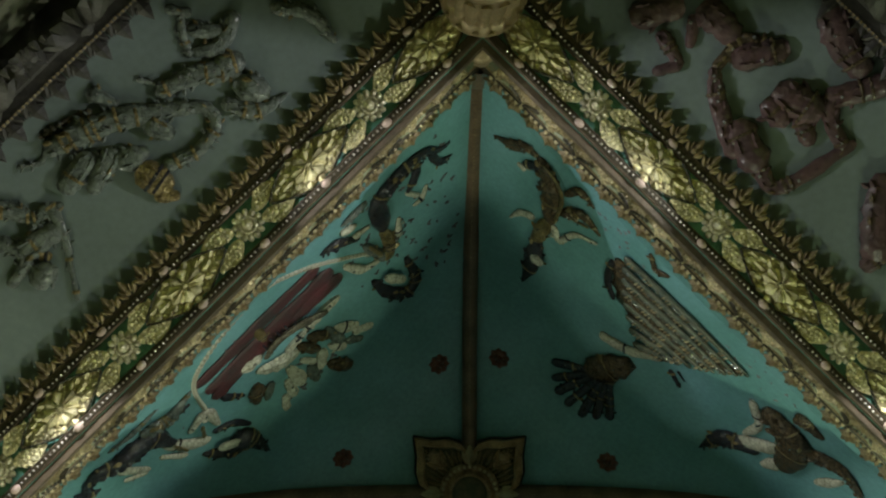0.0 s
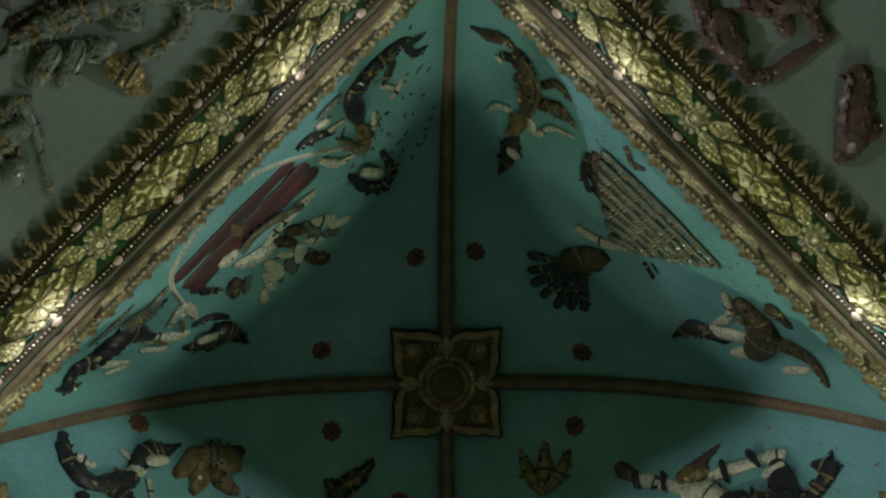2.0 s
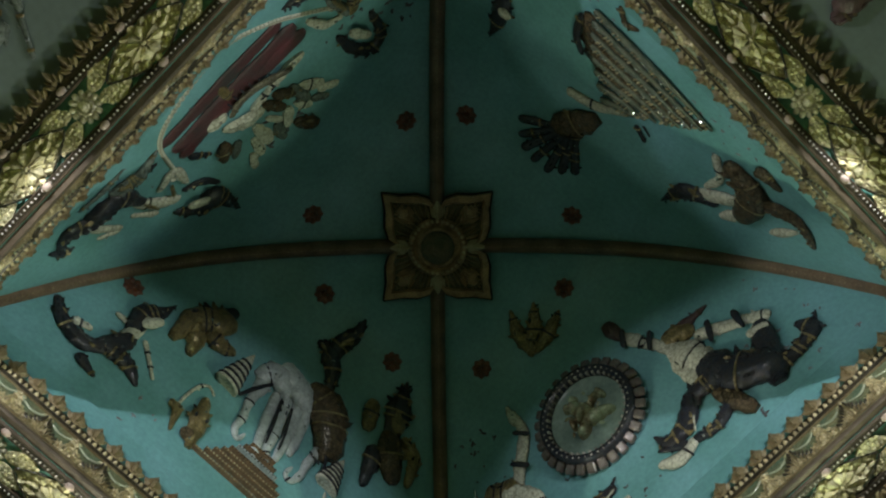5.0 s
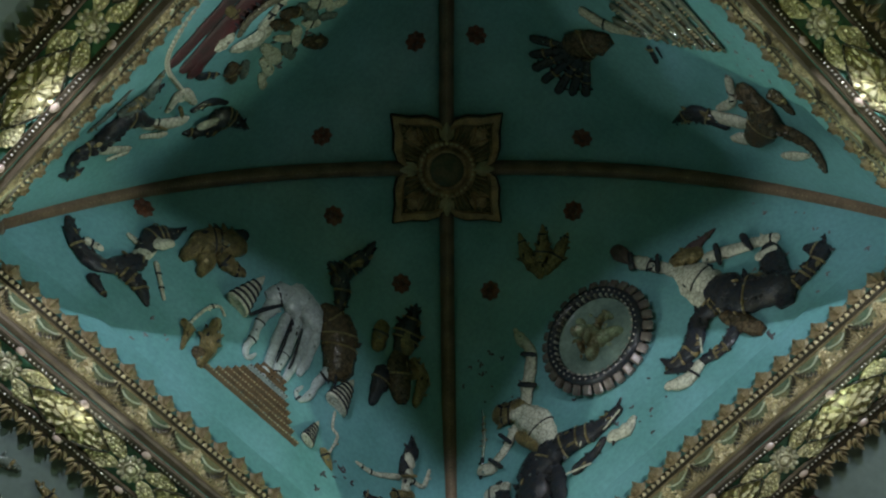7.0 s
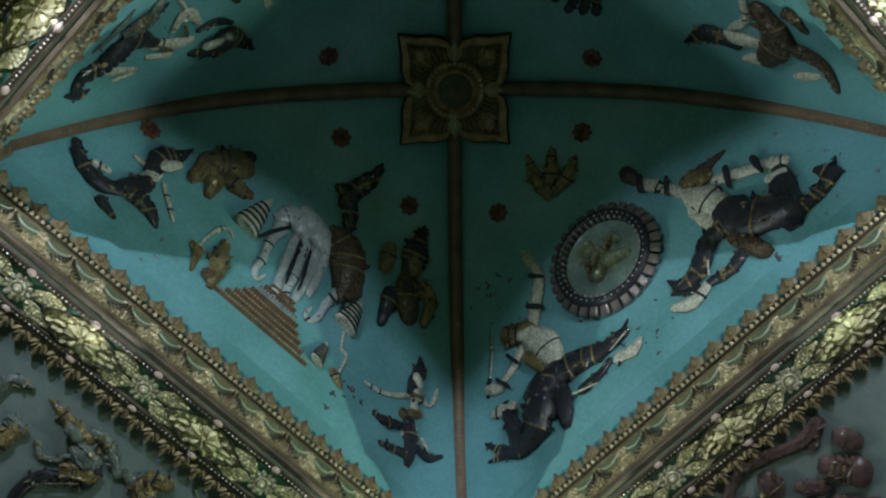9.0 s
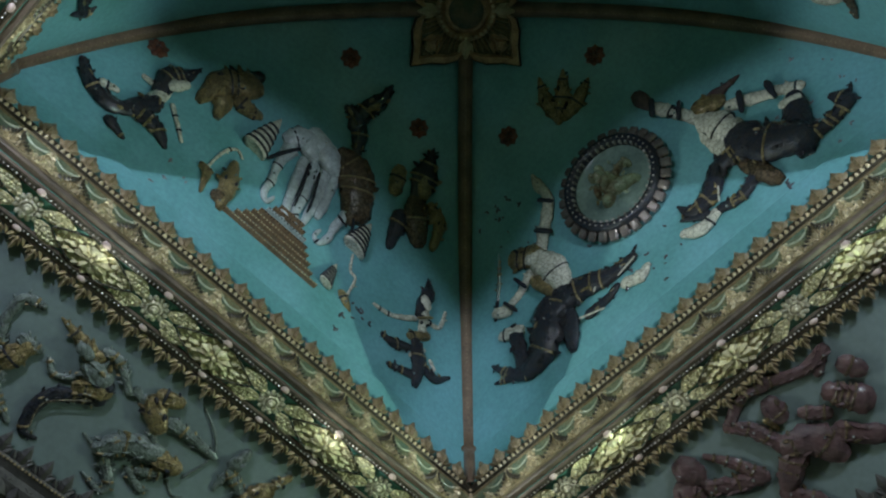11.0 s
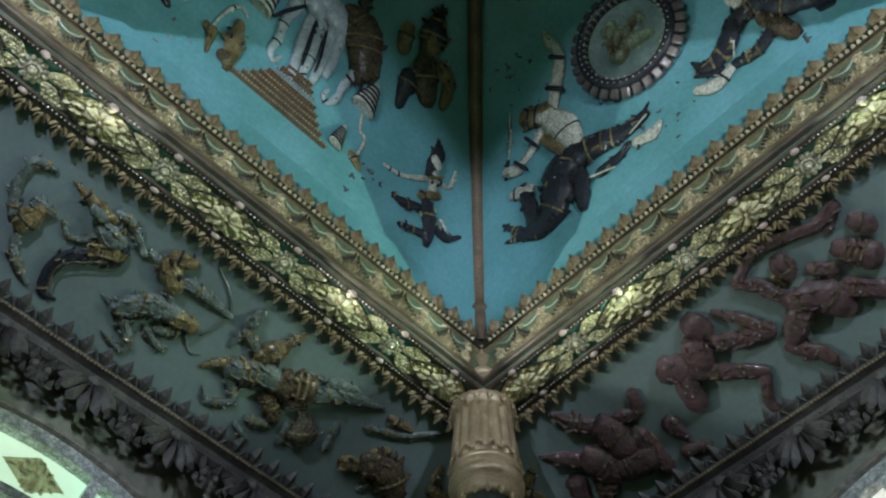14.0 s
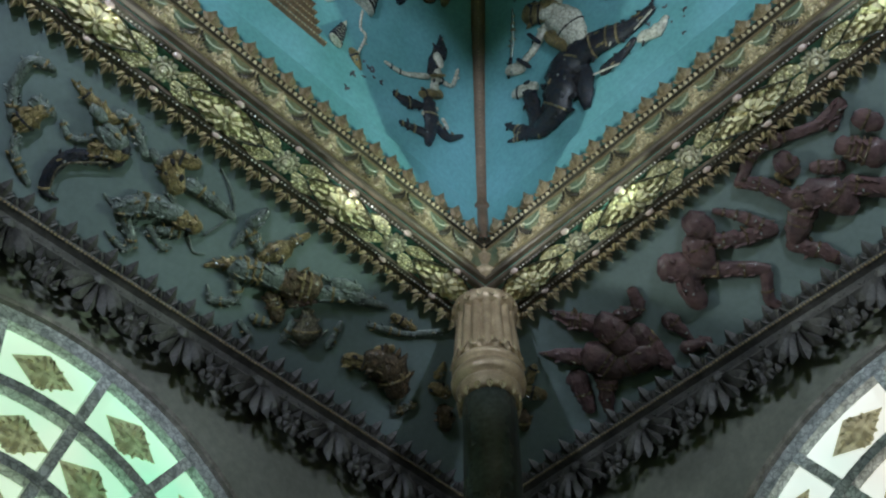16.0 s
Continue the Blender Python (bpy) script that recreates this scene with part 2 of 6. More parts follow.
# leaf of the cresting
bm = bmesh.new()
dome(bm, at(0.045, 0), 0.05, 0.046, 0.022, 12, 2)
chip(bm, at(0.05, 0, 0, 0.002), 0.075, 0.05, 0.022, 0.35)
chip(bm, at(0.01, 0, 0, 0.016), 0.06, 0.04, 0.02)
chip(bm, at(0.005, 0.02, 42, 0.01), 0.055, 0.026, 0.016)
chip(bm, at(0.005, -0.02, -42, 0.01), 0.055, 0.026, 0.016)
CRESTLEAF = mesh_data("crest_leaf", smooth(bm, False), OLDGOLD)
# rosette
bm = bmesh.new()
for i in range(12):
    c, s = math.cos(i * math.tau / 12), math.sin(i * math.tau / 12)
    dome(bm, at(0.062 * c, 0.062 * s, i * 30), 0.021, 0.017, 0.012, 8, 2)
for i in range(20):
    dome(bm, at(0.039 * math.cos(i * math.tau / 20), 0.039 * math.sin(i * math.tau / 20), 0, 0.012), 0.0058, 0.0058, 0.009, 5, 1)
dome(bm, at(0, 0), 0.052, 0.052, 0.014, 20, 2)
dome(bm, at(0, 0, 0, 0.01), 0.026, 0.026, 0.014, 14, 2)
dome(bm, at(0, 0, 0, 0.02), 0.011, 0.011, 0.014, 8, 2)
ROSETTE = mesh_data("rosette", smooth(bm, False), material("silvered_gilt", (0.78, 0.73, 0.56), 0.3, 0.25, 0.3, 14, 0.4, 120, second=(0.52, 0.46, 0.32), island=0.3))
# floral panel: a four-petalled flower in a field of mosaic grains
def grains(bm, inside, x0, x1, y0, y1, step, r, rnd, base=0.0):
    nx, ny = int((x1 - x0) / step), int((y1 - y0) / (step * 0.87))
    for i in range(nx + 1):
        for j in range(ny + 1):
            x = x0 + (i + (0.5 if j % 2 else 0)) * step + rnd.uniform(-0.2, 0.2) * step
            y = y0 + j * step * 0.87 + rnd.uniform(-0.2, 0.2) * step
            if inside(x, y):
                tilt = Matrix.Rotation(rnd.uniform(-0.45, 0.45), 4, "X") @ Matrix.Rotation(rnd.uniform(-0.45, 0.45), 4, "Y")
                dome(bm, at(x, y, rnd.uniform(0, 90), base) @ tilt, r * rnd.uniform(0.8, 1.25), r * rnd.uniform(0.7, 1.0), r * 0.8, 5, 1)


def plate(bm, pts, h):
    low = [bm.verts.new((x, y, 0)) for x, y in pts]
    top = [bm.verts.new((x * 0.96, y * 0.96, h)) for x, y in pts]
    for i in range(len(pts)):
        j = (i + 1) % len(pts)
        bm.faces.new((low[i], low[j], top[j], top[i]))
    bm.faces.new(top)


bm = bmesh.new()
rnd = random.Random(5)
hexagon = [(0.175, 0.0), (0.12, 0.055), (0.055, 0.084), (-0.055, 0.084), (-0.12, 0.055), (-0.175, 0.0), (-0.12, -0.055), (-0.055, -0.084), (0.055, -0.084), (0.12, -0.055)]
plate(bm, hexagon, 0.006)
PANEL_GROUND = mesh_data("panel_ground", bm, PALEGOLD)
bm = bmesh.new()
dome(bm, at(0, 0, 0, 0.018), 0.010, 0.010, 0.016, 8, 2)
for i in range(9):
    dome(bm, at(0.017 * math.cos(i * math.tau / 9), 0.017 * math.sin(i * math.tau / 9), 0, 0.018), 0.0062, 0.0062, 0.009, 5, 1)
for i in range(4):
    # broad petals in two halves, with a sepal between them
    for q in (-17, 17):
        chip(bm, at(0.014 * math.cos(radians(90 * i + q)), 0.014 * math.sin(radians(90 * i + q)), 90 * i + q * 1.1, 0.014), 0.060, 0.044, 0.018, 0.64)
    chip(bm, at(0, 0, 45 + 90 * i, 0.009), 0.070, 0.040, 0.014, 0.70)
    for q in (-26, 0, 26):
        chip(bm, at(0.070 * math.cos(radians(90 * i + q)), 0.070 * math.sin(radians(90 * i + q)), 90 * i + q * 1.6, 0.007), 0.036, 0.032, 0.014, 0.5, 3)
for ring, count in ((0.104, 16), (0.134, 18)):
    for i in range(count):
        a = (i + 0.5 * (count == 18)) * math.tau / count
        x, y = ring * math.cos(a), ring * math.sin(a)
        if abs(x) / 0.175 + abs(y) / 0.125 < 0.95 and abs(y) < 0.074:
            chip(bm, at(x - 0.014 * math.cos(a), y - 0.014 * math.sin(a), math.degrees(a) + rnd.uniform(-30, 30), 0.006), 0.036, 0.032, 0.014, 0.5, 3)
grains(bm, lambda x, y: abs(x) / 0.18 + abs(y) / 0.128 < 0.99 and abs(y) < 0.08 and abs(x) + abs(y) > 0.085, -0.18, 0.18, -0.085, 0.085, 0.019, 0.0105, rnd, 0.004)
FLOWER = mesh_data("flower_panel", smooth(bm, False), GOLD)


# dark lacquer border between a panel and its leaves
BORDERMAT = material("dark_border_lacquer", (0.06, 0.055, 0.03), 0.45, 0.1, 0.4, 14, 0.3, 80)
bm = bmesh.new()
for sx in (-1, 1):
    for sy in (-1, 1):
        for q in range(6):
            # a curving line from the panel's point to its shoulder
            a, b = q / 6, (q + 1) / 6
            x0, y0 = sx * (0.176 - 0.118 * a ** 1.3), sy * (0.002 + 0.086 * a)
            x1, y1 = sx * (0.176 - 0.118 * b ** 1.3), sy * (0.002 + 0.086 * b)
            chip(bm, at(x0, y0, math.degrees(math.atan2(y1 - y0, x1 - x0)), 0.012), 1.5 * math.hypot(x1 - x0, y1 - y0), 0.013, 0.012, 0.5, 3)
BORDER = mesh_data("panel_border", smooth(bm), BORDERMAT)


def scroll(sign):
    """A curled leaf between panel and rosette, its body covered with mosaic grains."""
    bm = bmesh.new()
    line = []
    for i in range(11):
        a = i / 10
        line.append((0.010 + 0.150 * a, sign * (0.028 + 0.030 * math.sin(a * 1.75)), 0.003 + 0.033 * math.sin(math.pi * (0.06 + 0.94 * a) ** 0.85)))
    left = [(x, y + w) for x, y, w in line]
    right = [(x, y - w) for x, y, w in line]
    lo = [bm.verts.new((x, y, 0.0)) for x, y in left], [bm.verts.new((x, y, 0.0)) for x, y in right]
    hi = [bm.verts.new((x, y * 0.97, 0.010)) for x, y in left], [bm.verts.new((x, y * 0.97, 0.010)) for x, y in right]
    for i in range(10):
        bm.faces.new((hi[0][i], hi[0][i + 1], hi[1][i + 1], hi[1][i]))
        bm.faces.new((lo[0][i], lo[0][i + 1], hi[0][i + 1], hi[0][i]))
        bm.faces.new((lo[1][i], lo[1][i + 1], hi[1][i + 1], hi[1][i]))
    rnd = random.Random(11 + sign)

    def inside(x, y):
        i = min(10, max(0, round((x - 0.010) / 0.015)))
        return 0.012 < x < 0.158 and abs(y - line[i][1]) < line[i][2] - 0.004
    grains(bm, inside, 0.0, 0.165, -0.1, 0.1, 0.0205, 0.0112, rnd, 0.008)
    chip(bm, at(0.05, sign * 0.058, sign * 70, 0.006), 0.03, 0.02, 0.012)
    return mesh_data("scroll_leaf", smooth(bm, False), GOLD)


SCROLL, SCROLL_B = scroll(1), scroll(-1)
# pale oval cabochon
bm = bmesh.new()
dome(bm, at(0, 0), 0.026, 0.017, 0.02, 10, 2)
GEMMAT = material("pale_rose_glass", (0.62, 0.46, 0.40), 0.15, 0, 0.2, 12, 0.1, 60)
GEM = mesh_data("cabochon", smooth(bm), GEMMAT)
# swag of the inner face
PEARL = material("pearl_glaze", (0.44, 0.46, 0.33), 0.22, 0, 0.25, 14, 0.2, 60, second=(0.30, 0.33, 0.23))
SWAG_STEP = 0.32
STRAP = material("dark_garland_glaze", (0.055, 0.042, 0.025), 0.4, 0.1, 0.4, 14, 0.3, 80)


def foliage(seed):
    """Gilt leaves heaped in peaks under a large and a small knot."""
    bm = bmesh.new()
    rnd = random.Random(seed)
    for i in range(-13, 13):
        x = (i + 0.5) * SWAG_STEP / 26
        peak = 0.035 + 0.085 * (0.5 + 0.5 * math.cos(4 * math.pi * x / SWAG_STEP)) ** 1.6
        y = 0.004
        while y < peak:
            chip(bm, at(x + rnd.uniform(-0.004, 0.004), y, 90 + rnd.uniform(-55, 55), rnd.uniform(0.0, 0.006)), rnd.uniform(0.022, 0.034), 0.017, 0.013, 0.5, 3)
            y += 0.015
    for x, r in ((0.0, 0.017), (SWAG_STEP / 2, 0.013)):
        dome(bm, at(x, 0.152, 0, 0.002), r, r, 0.02, 8, 2)
        for q in (-65, 0, 65, 130, -130):
            chip(bm, at(x, 0.150, 90 + q), 0.034, 0.018, 0.014, 0.5, 3)
    return mesh_data("swag", smooth(bm, False), PALEGOLD)


SWAG = foliage(3)
bm = bmesh.new()
for s in (-1, 1):
    for i in range(7):
        a = i / 6
        chip(bm, at(s * (0.010 + 0.078 * a ** 1.5), 0.142 - 0.115 * a, 90 + s * (178 - 45 * a), 0.006), 0.034, 0.017, 0.012, 0.5, 3)
GARLAND = mesh_data("garland", smooth(bm), STRAP)
bm = bmesh.new()
for i in range(9):
    a = i / 8
    chip(bm, at(0.012 + 0.126 * a, 0.146 - 0.040 * math.sin(math.pi * a), -38 + 76 * a, 0.002), 0.024, 0.009, 0.010, 0.5, 3)
SWAGPEARL = mesh_data("pearl_petal", smooth(bm), PEARL)


def bead_row(bm, place, length, step, r):
    n = int(length / step)
    for i in range(n):
        dome(bm, place(-length / 2 + (i + 0.5) * step), r, r, r * 1.2, 5, 1)


# ---- beams ----
BEAM_L = HALF * math.sqrt(2)
ROS_AT = [-1.045, -0.35, 0.35, 1.045]
FLOWER_AT = [-1.40, -0.697, 0.0, 0.697, 1.40]
beam = thing("beam_1", "gilded beam with lacquer bands, floral mosaic and leaf fringes", "beam", side_matrix(0), kind="structure")
bm = bmesh.new()
sweep(bm, [(EDGE_IN, SOFFIT), (EDGE_OUT, SOFFIT), (EDGE_OUT + 0.004, SOFFIT + 0.1), (EDGE_OUT, SOFFIT + 0.72), (EDGE_IN + 0.05, SOFFIT + 0.72), (EDGE_IN + 0.05, SOFFIT + 0.37), (EDGE_IN - 0.02, SOFFIT + 0.37), (EDGE_IN - 0.02, SOFFIT + 0.01)], 0, 0, 1, True, 1.0)
part("core", bm, TEAL, beam)
bm = bmesh.new()
sweep(bm, [(EDGE_IN - 0.012, SOFFIT + 0.372), (EDGE_IN - 0.03, SOFFIT + 0.60), (EDGE_IN + 0.045, SOFFIT + 0.60), (EDGE_IN + 0.045, SOFFIT + 0.372)], 0, 0, 1, True, 1.0)
part("upper_face", bm, BLUE, beam, "blue plaster strip above the cresting")
for name, y0, y1 in (("inner_band", EDGE_IN + 0.004, EDGE_IN + 0.05), ("outer_band", EDGE_OUT - 0.052, EDGE_OUT + 0.004)):
    bm = bmesh.new()
    sweep(bm, [(y0, SOFFIT - 0.004), (y0 + 0.006, SOFFIT - 0.016), (y1 - 0.006, SOFFIT - 0.016), (y1, SOFFIT - 0.004), (y1, SOFFIT + 0.01), (y0, SOFFIT + 0.01)], 0, 0, 1, True, 1.0)
    band = part(name, bm, BROWN, beam, "brown lacquer moulding")
    # a dark channel in which the beads lie
    bm = bmesh.new()
    c = y0 + (y1 - y0) * (0.55 if name == "inner_band" else 0.34)
    sweep(bm, [(c - 0.014, SOFFIT - 0.014), (c - 0.012, SOFFIT - 0.0195), (c + 0.012, SOFFIT - 0.0195), (c + 0.014, SOFFIT - 0.014)], 0, 0, 1, True, 1.0)
    part("bead_channel", bm, STRAP, band, "dark lacquer channel")
    bm = bmesh.new()
    q = 0.55 if name == "inner_band" else 0.34
    bead_row(bm, lambda u: onto_soffit(u, y0 + (y1 - y0) * q, 0, 0.019), 2 * (y0 - 0.1), 0.0225, 0.0064)
    tagged(part("bead_row", smooth(bm), BEADS, beam, "rows of tiny mirror beads"), kind="stuff")
bm = bmesh.new()
sweep(bm, [(EDGE_IN - 0.026, SOFFIT + 0.0), (EDGE_IN - 0.032, SOFFIT + 0.008), (EDGE_IN - 0.032, SOFFIT + 0.028), (EDGE_IN - 0.024, SOFFIT + 0.036), (EDGE_IN, SOFFIT + 0.036), (EDGE_IN, SOFFIT)], 0, 0, 1, True, 1.0)
part("face_band", bm, BROWN, beam, "plain brown lacquer band")
bm = bmesh.new()
sweep(bm, [(EDGE_IN - 0.0235, SOFFIT + 0.038), (EDGE_IN - 0.0235, SOFFIT + 0.258), (EDGE_IN - 0.015, SOFFIT + 0.258), (EDGE_IN - 0.015, SOFFIT + 0.038)], 0, 0, 1, True, 1.0)
part("face_ground", bm, FACEGROUND, beam, "tarnished green-gilt ground")
for z in (0.045, 0.238):
    bm = bmesh.new()
    sweep(bm, [(EDGE_IN - 0.022, SOFFIT + z), (EDGE_IN - 0.030, SOFFIT + z + 0.002), (EDGE_IN - 0.030, SOFFIT + z + 0.009), (EDGE_IN - 0.022, SOFFIT + z + 0.011)], 0, 0, 1, True, 1.0)
    part("fillet", bm, OLDGOLD, beam)
bm = bmesh.new()
sweep(bm, [(EDGE_IN - 0.024, SOFFIT + 0.26), (EDGE_IN - 0.036, SOFFIT + 0.266), (EDGE_IN - 0.030, SOFFIT + 0.285), (EDGE_IN - 0.036, SOFFIT + 0.318), (EDGE_IN - 0.024, SOFFIT + 0.335), (EDGE_IN, SOFFIT + 0.335), (EDGE_IN, SOFFIT + 0.26)], 0, 0, 1, True, 1.0)
part("crest_moulding", bm, STRAP, beam, "dark lacquer moulding")
bm = bmesh.new()
bead_row(bm, lambda u: onto_face(u, SOFFIT + 0.290, 0, 0.010), 2 * (EDGE_IN - 0.08), 0.031, 0.0125)
tagged(part("crest_beads", smooth(bm), PALEGOLD, beam, "row of gilt beads"), kind="stuff")
for u in ROS_AT:
    share("rosette", ROSETTE, beam, onto_soffit(u, MID + 0.005, 0, 0.002) @ Matrix.Diagonal((0.85, 0.85, 1, 1)))
for u in FLOWER_AT:
    share("panel_ground", PANEL_GROUND, beam, onto_soffit(u, MID + 0.005, 0, 0.001) @ Matrix.Diagonal((1.25, 0.88, 1, 1)))
    share("panel_border", BORDER, beam, onto_soffit(u, MID + 0.005, 0, 0.0) @ Matrix.Diagonal((1.25, 0.88, 1, 1)))
    share("flower_panel", FLOWER, beam, onto_soffit(u, MID + 0.005, 0, 0.0) @ Matrix.Diagonal((1.25, 0.88, 1, 1)))
for u in ROS_AT:
    for s in (0, 180):
        for me in (SCROLL, SCROLL_B):
            share("scroll_leaf", me, beam, onto_soffit(u + (0.05 if s == 0 else -0.05), MID + 0.005, s, 0.002))
for i in range(-4, 5):
    u = i * 0.348
    share("cabochon", GEM, beam, onto_soffit(u, EDGE_IN + 0.027, 0, 0.014))
    share("cabochon", GEM, beam, onto_soffit(u + 0.02, EDGE_OUT - 0.024, 0, 0.014))
n = 39
for i in range(n):
    u = (i - (n - 1) / 2) * 0.0905
    share("fringe_leaf", FRINGE, beam, onto_soffit(u, EDGE_OUT + 0.002, -90, 0.004) @ Matrix.Rotation(radians(-21), 4, "Y"))
n = 26
for i in range(n):
    u = (i - (n - 1) / 2) * 0.1155
    share("crest_leaf", CRESTLEAF, beam, onto_face(u, SOFFIT + 0.312, 90, 0.006) @ Matrix.Rotation(radians(-8), 4, "Y"))
for i in range(-4, 5):
    u = i * SWAG_STEP
    share("swag", SWAG, beam, onto_face(u, SOFFIT + 0.050, 0, 0.003))
    share("garland", GARLAND, beam, onto_face(u, SOFFIT + 0.050, 0, 0.016))
    for q in (-0.5, 0.0):
        share("pearl_petal", SWAGPEARL, beam, onto_face(u + q * SWAG_STEP, SOFFIT + 0.058, 0, 0.004))
for k in (1, 2, 3):
    copy_thing(beam, side_matrix(k)).name = "beam_%d" % (k + 1)

# ---- cornices at the foot of the coves ----
STONE = material("grey_gilt_plaster", (0.10, 0.092, 0.086), 0.52, 0.05, 0.35, 9, 0.4, 60)
bm = bmesh.new()
for s in (-72, -48, -24, 0, 24, 48, 72):
    chip(bm, at(0.02, 0, s), 0.23 - 0.0008 * abs(s), 0.062, 0.05, 0.68, 5)
dome(bm, at(0.015, 0, 0, 0.01), 0.045, 0.045, 0.05, 10, 2)
PALMETTE = mesh_data("palmette", smooth(bm, False), STONE)
bm = bmesh.new()
for i in range(10):
    a = i / 9
    r = 0.082 - 0.058 * a
    chip(bm, at(0.11 + r * math.cos(a * 5.6 + 2.6), r * math.sin(a * 5.6 + 2.6), math.degrees(a * 5.6 + 2.6) + 70), 0.062 * (1.1 - 0.5 * a), 0.034, 0.034, 0.5, 3)
dome(bm, at(0.12, 0, 0, 0.008), 0.022, 0.022, 0.03, 8, 2)
for q in (-35, 0, 30):
    chip(bm, at(0.15, 0.02, q), 0.075, 0.036, 0.03, 0.5, 3)
chip(bm, at(0, 0.02, -10), 0.10, 0.05, 0.04)
CURL = mesh_data("curled_leaf", smooth(bm, False), STONE)
bm = bmesh.new()
chip(bm, at(0, 0), 0.112, 0.066, 0.026, 0.35)
for s in (-1, 1):
    chip(bm, at(0.0, s * 0.02, s * 32), 0.062, 0.036, 0.02, 0.45)
    chip(bm, at(0.03, s * 0.016, s * 40), 0.036, 0.02, 0.014)
SPIKE = mesh_data("spike_leaf", smooth(bm, False), STONE)
bm = bmesh.new()
for q in (45, 135, 225, 315):
    chip(bm, at(0, 0, q), 0.042, 0.022, 0.014, 0.5, 3)
CROSS = mesh_data("cross_flower", smooth(bm, False), STONE)
cornice = thing("cornice_1", "dull grey-gold cornice with leaf spikes and hanging palmettes", "cornice", side_matrix(0), kind="structure")
CP, CZ = COVE_OUT, COVE_Z
bm = bmesh.new()
sweep(bm, [(CP - 0.02, CZ + 0.02), (CP - 0.05, CZ - 0.012), (CP - 0.066, CZ - 0.02), (CP - 0.066, CZ - 0.036), (CP - 0.05, CZ - 0.044), (CP - 0.022, CZ - 0.05), (CP - 0.018, CZ - 0.108), (CP - 0.044, CZ - 0.116), (CP - 0.046, CZ - 0.128), (CP - 0.02, CZ - 0.142), (CP + 0.11, CZ - 0.15), (CP + 0.11, CZ + 0.05)], 0, 0, 1, True, 1.0)
part("moulding", bm, STONE, cornice)
bm = bmesh.new()
bead_row(bm, lambda u: Matrix.Translation((u, CP - 0.065, CZ - 0.04)) @ Matrix.Rotation(math.pi / 2, 4, "X"), 2 * (CP - 0.1), 0.02, 0.008)
tagged(part("bead_row", smooth(bm), OLDGOLD, cornice, "row of tiny dull beads"), kind="stuff")
lean = radians(24)
away, down = Vector((0, -math.cos(lean), math.sin(lean))), Vector((0, -math.sin(lean), -math.cos(lean)))
SPIKE_TURN = Matrix((away, down.cross(away), down)).transposed().to_4x4()
for i in range(-22, 23):
    u = i * 0.112
    share("spike_leaf", SPIKE, cornice, Matrix.Translation((u, CP - 0.045, CZ - 0.012)) @ SPIKE_TURN)
    share("cross_flower", CROSS, cornice, Matrix.Translation((u, CP - 0.012, CZ - 0.092)) @ Matrix.Rotation(math.pi / 2, 4, "X"))
for i in range(-5, 6):
    u = i * 0.47
    share("palmette", PALMETTE, cornice, Matrix.Translation((u, CP - 0.025, CZ - 0.125)) @ Matrix.Rotation(radians(80), 4, "X") @ Matrix.Rotation(radians(-90), 4, "Z"))
    for s in (-1, 1):
        share("curled_leaf", CURL, cornice, Matrix.Translation((u + s * 0.165, CP - 0.015, CZ - 0.12)) @ Matrix.Rotation(radians(84), 4, "X") @ Matrix.Rotation(radians(-90 + s * 18), 4, "Z") @ Matrix.Diagonal((1, s, 1, 1)))
for k in (1, 2, 3):
    copy_thing(cornice, side_matrix(k)).name = "cornice_%d" % (k + 1)

# ---- columns ----
bm = bmesh.new()
chip(bm, at(0, 0), 0.075, 0.046, 0.018, 0.35)
LOTUS = mesh_data("lotus_petal", smooth(bm, False), PALEGOLD)
bm = bmesh.new()
chip(bm, at(0, 0), 0.055, 0.036, 0.014, 0.35)
SMALL_LOTUS = mesh_data("small_petal", smooth(bm, False), PALEGOLD)
column = thing("column", "dark lacquered round column with a fluted gilded lotus capital", "column", pose(0, HALF, 0), "columns of the bay")
bm = bmesh.new()
lathe(bm, [(0.20, 0.0), (0.20, 0.08), (0.15, 0.14), (0.135, 0.3), (0.13, 5.12)], 40)
part("shaft", bm, SHAFT, column)
CAPITAL = material("capital_gilt", (0.47, 0.35, 0.22), 0.34, 0.3, 0.3, 10, 0.4, 90, second=(0.28, 0.20, 0.12))
bm = bmesh.new()
lathe(bm, [(0.16, 5.30), (0.166, 5.34), (0.160, 5.48), (0.150, 5.62), (0.152, 5.68), (0.14, 5.70)], 96, lambda k, i: 1.0 if i in (0, 5) else 0.87 + 0.17 * abs(math.cos(16 * math.pi * k / 96)) ** 0.6)
capital = part("capital", bm, CAPITAL, column, "fluted gilt capital")
bm = bmesh.new()
lathe(bm, [(0.133, 5.05), (0.148, 5.055), (0.152, 5.09), (0.158, 5.12), (0.160, 5.13), (0.146, 5.136), (0.146, 5.146), (0.170, 5.152), (0.182, 5.170), (0.185, 5.19), (0.180, 5.212), (0.166, 5.226), (0.150, 5.232), (0.150, 5.244), (0.172, 5.25), (0.180, 5.265), (0.176, 5.282), (0.158, 5.29), (0.15, 5.315)], 48)
part("neck_ring", bm, CAPITAL, capital, "polished gilt ring")
bm = bmesh.new()
lathe(bm, [(0.148, 5.66), (0.165, 5.68), (0.176, 5.70), (0.178, 5.73), (0.172, 5.745), (0.18, 5.76), (0.18, 5.79), (0.10, 5.80)], 48)
part("abacus", bm, CAPITAL, capital)
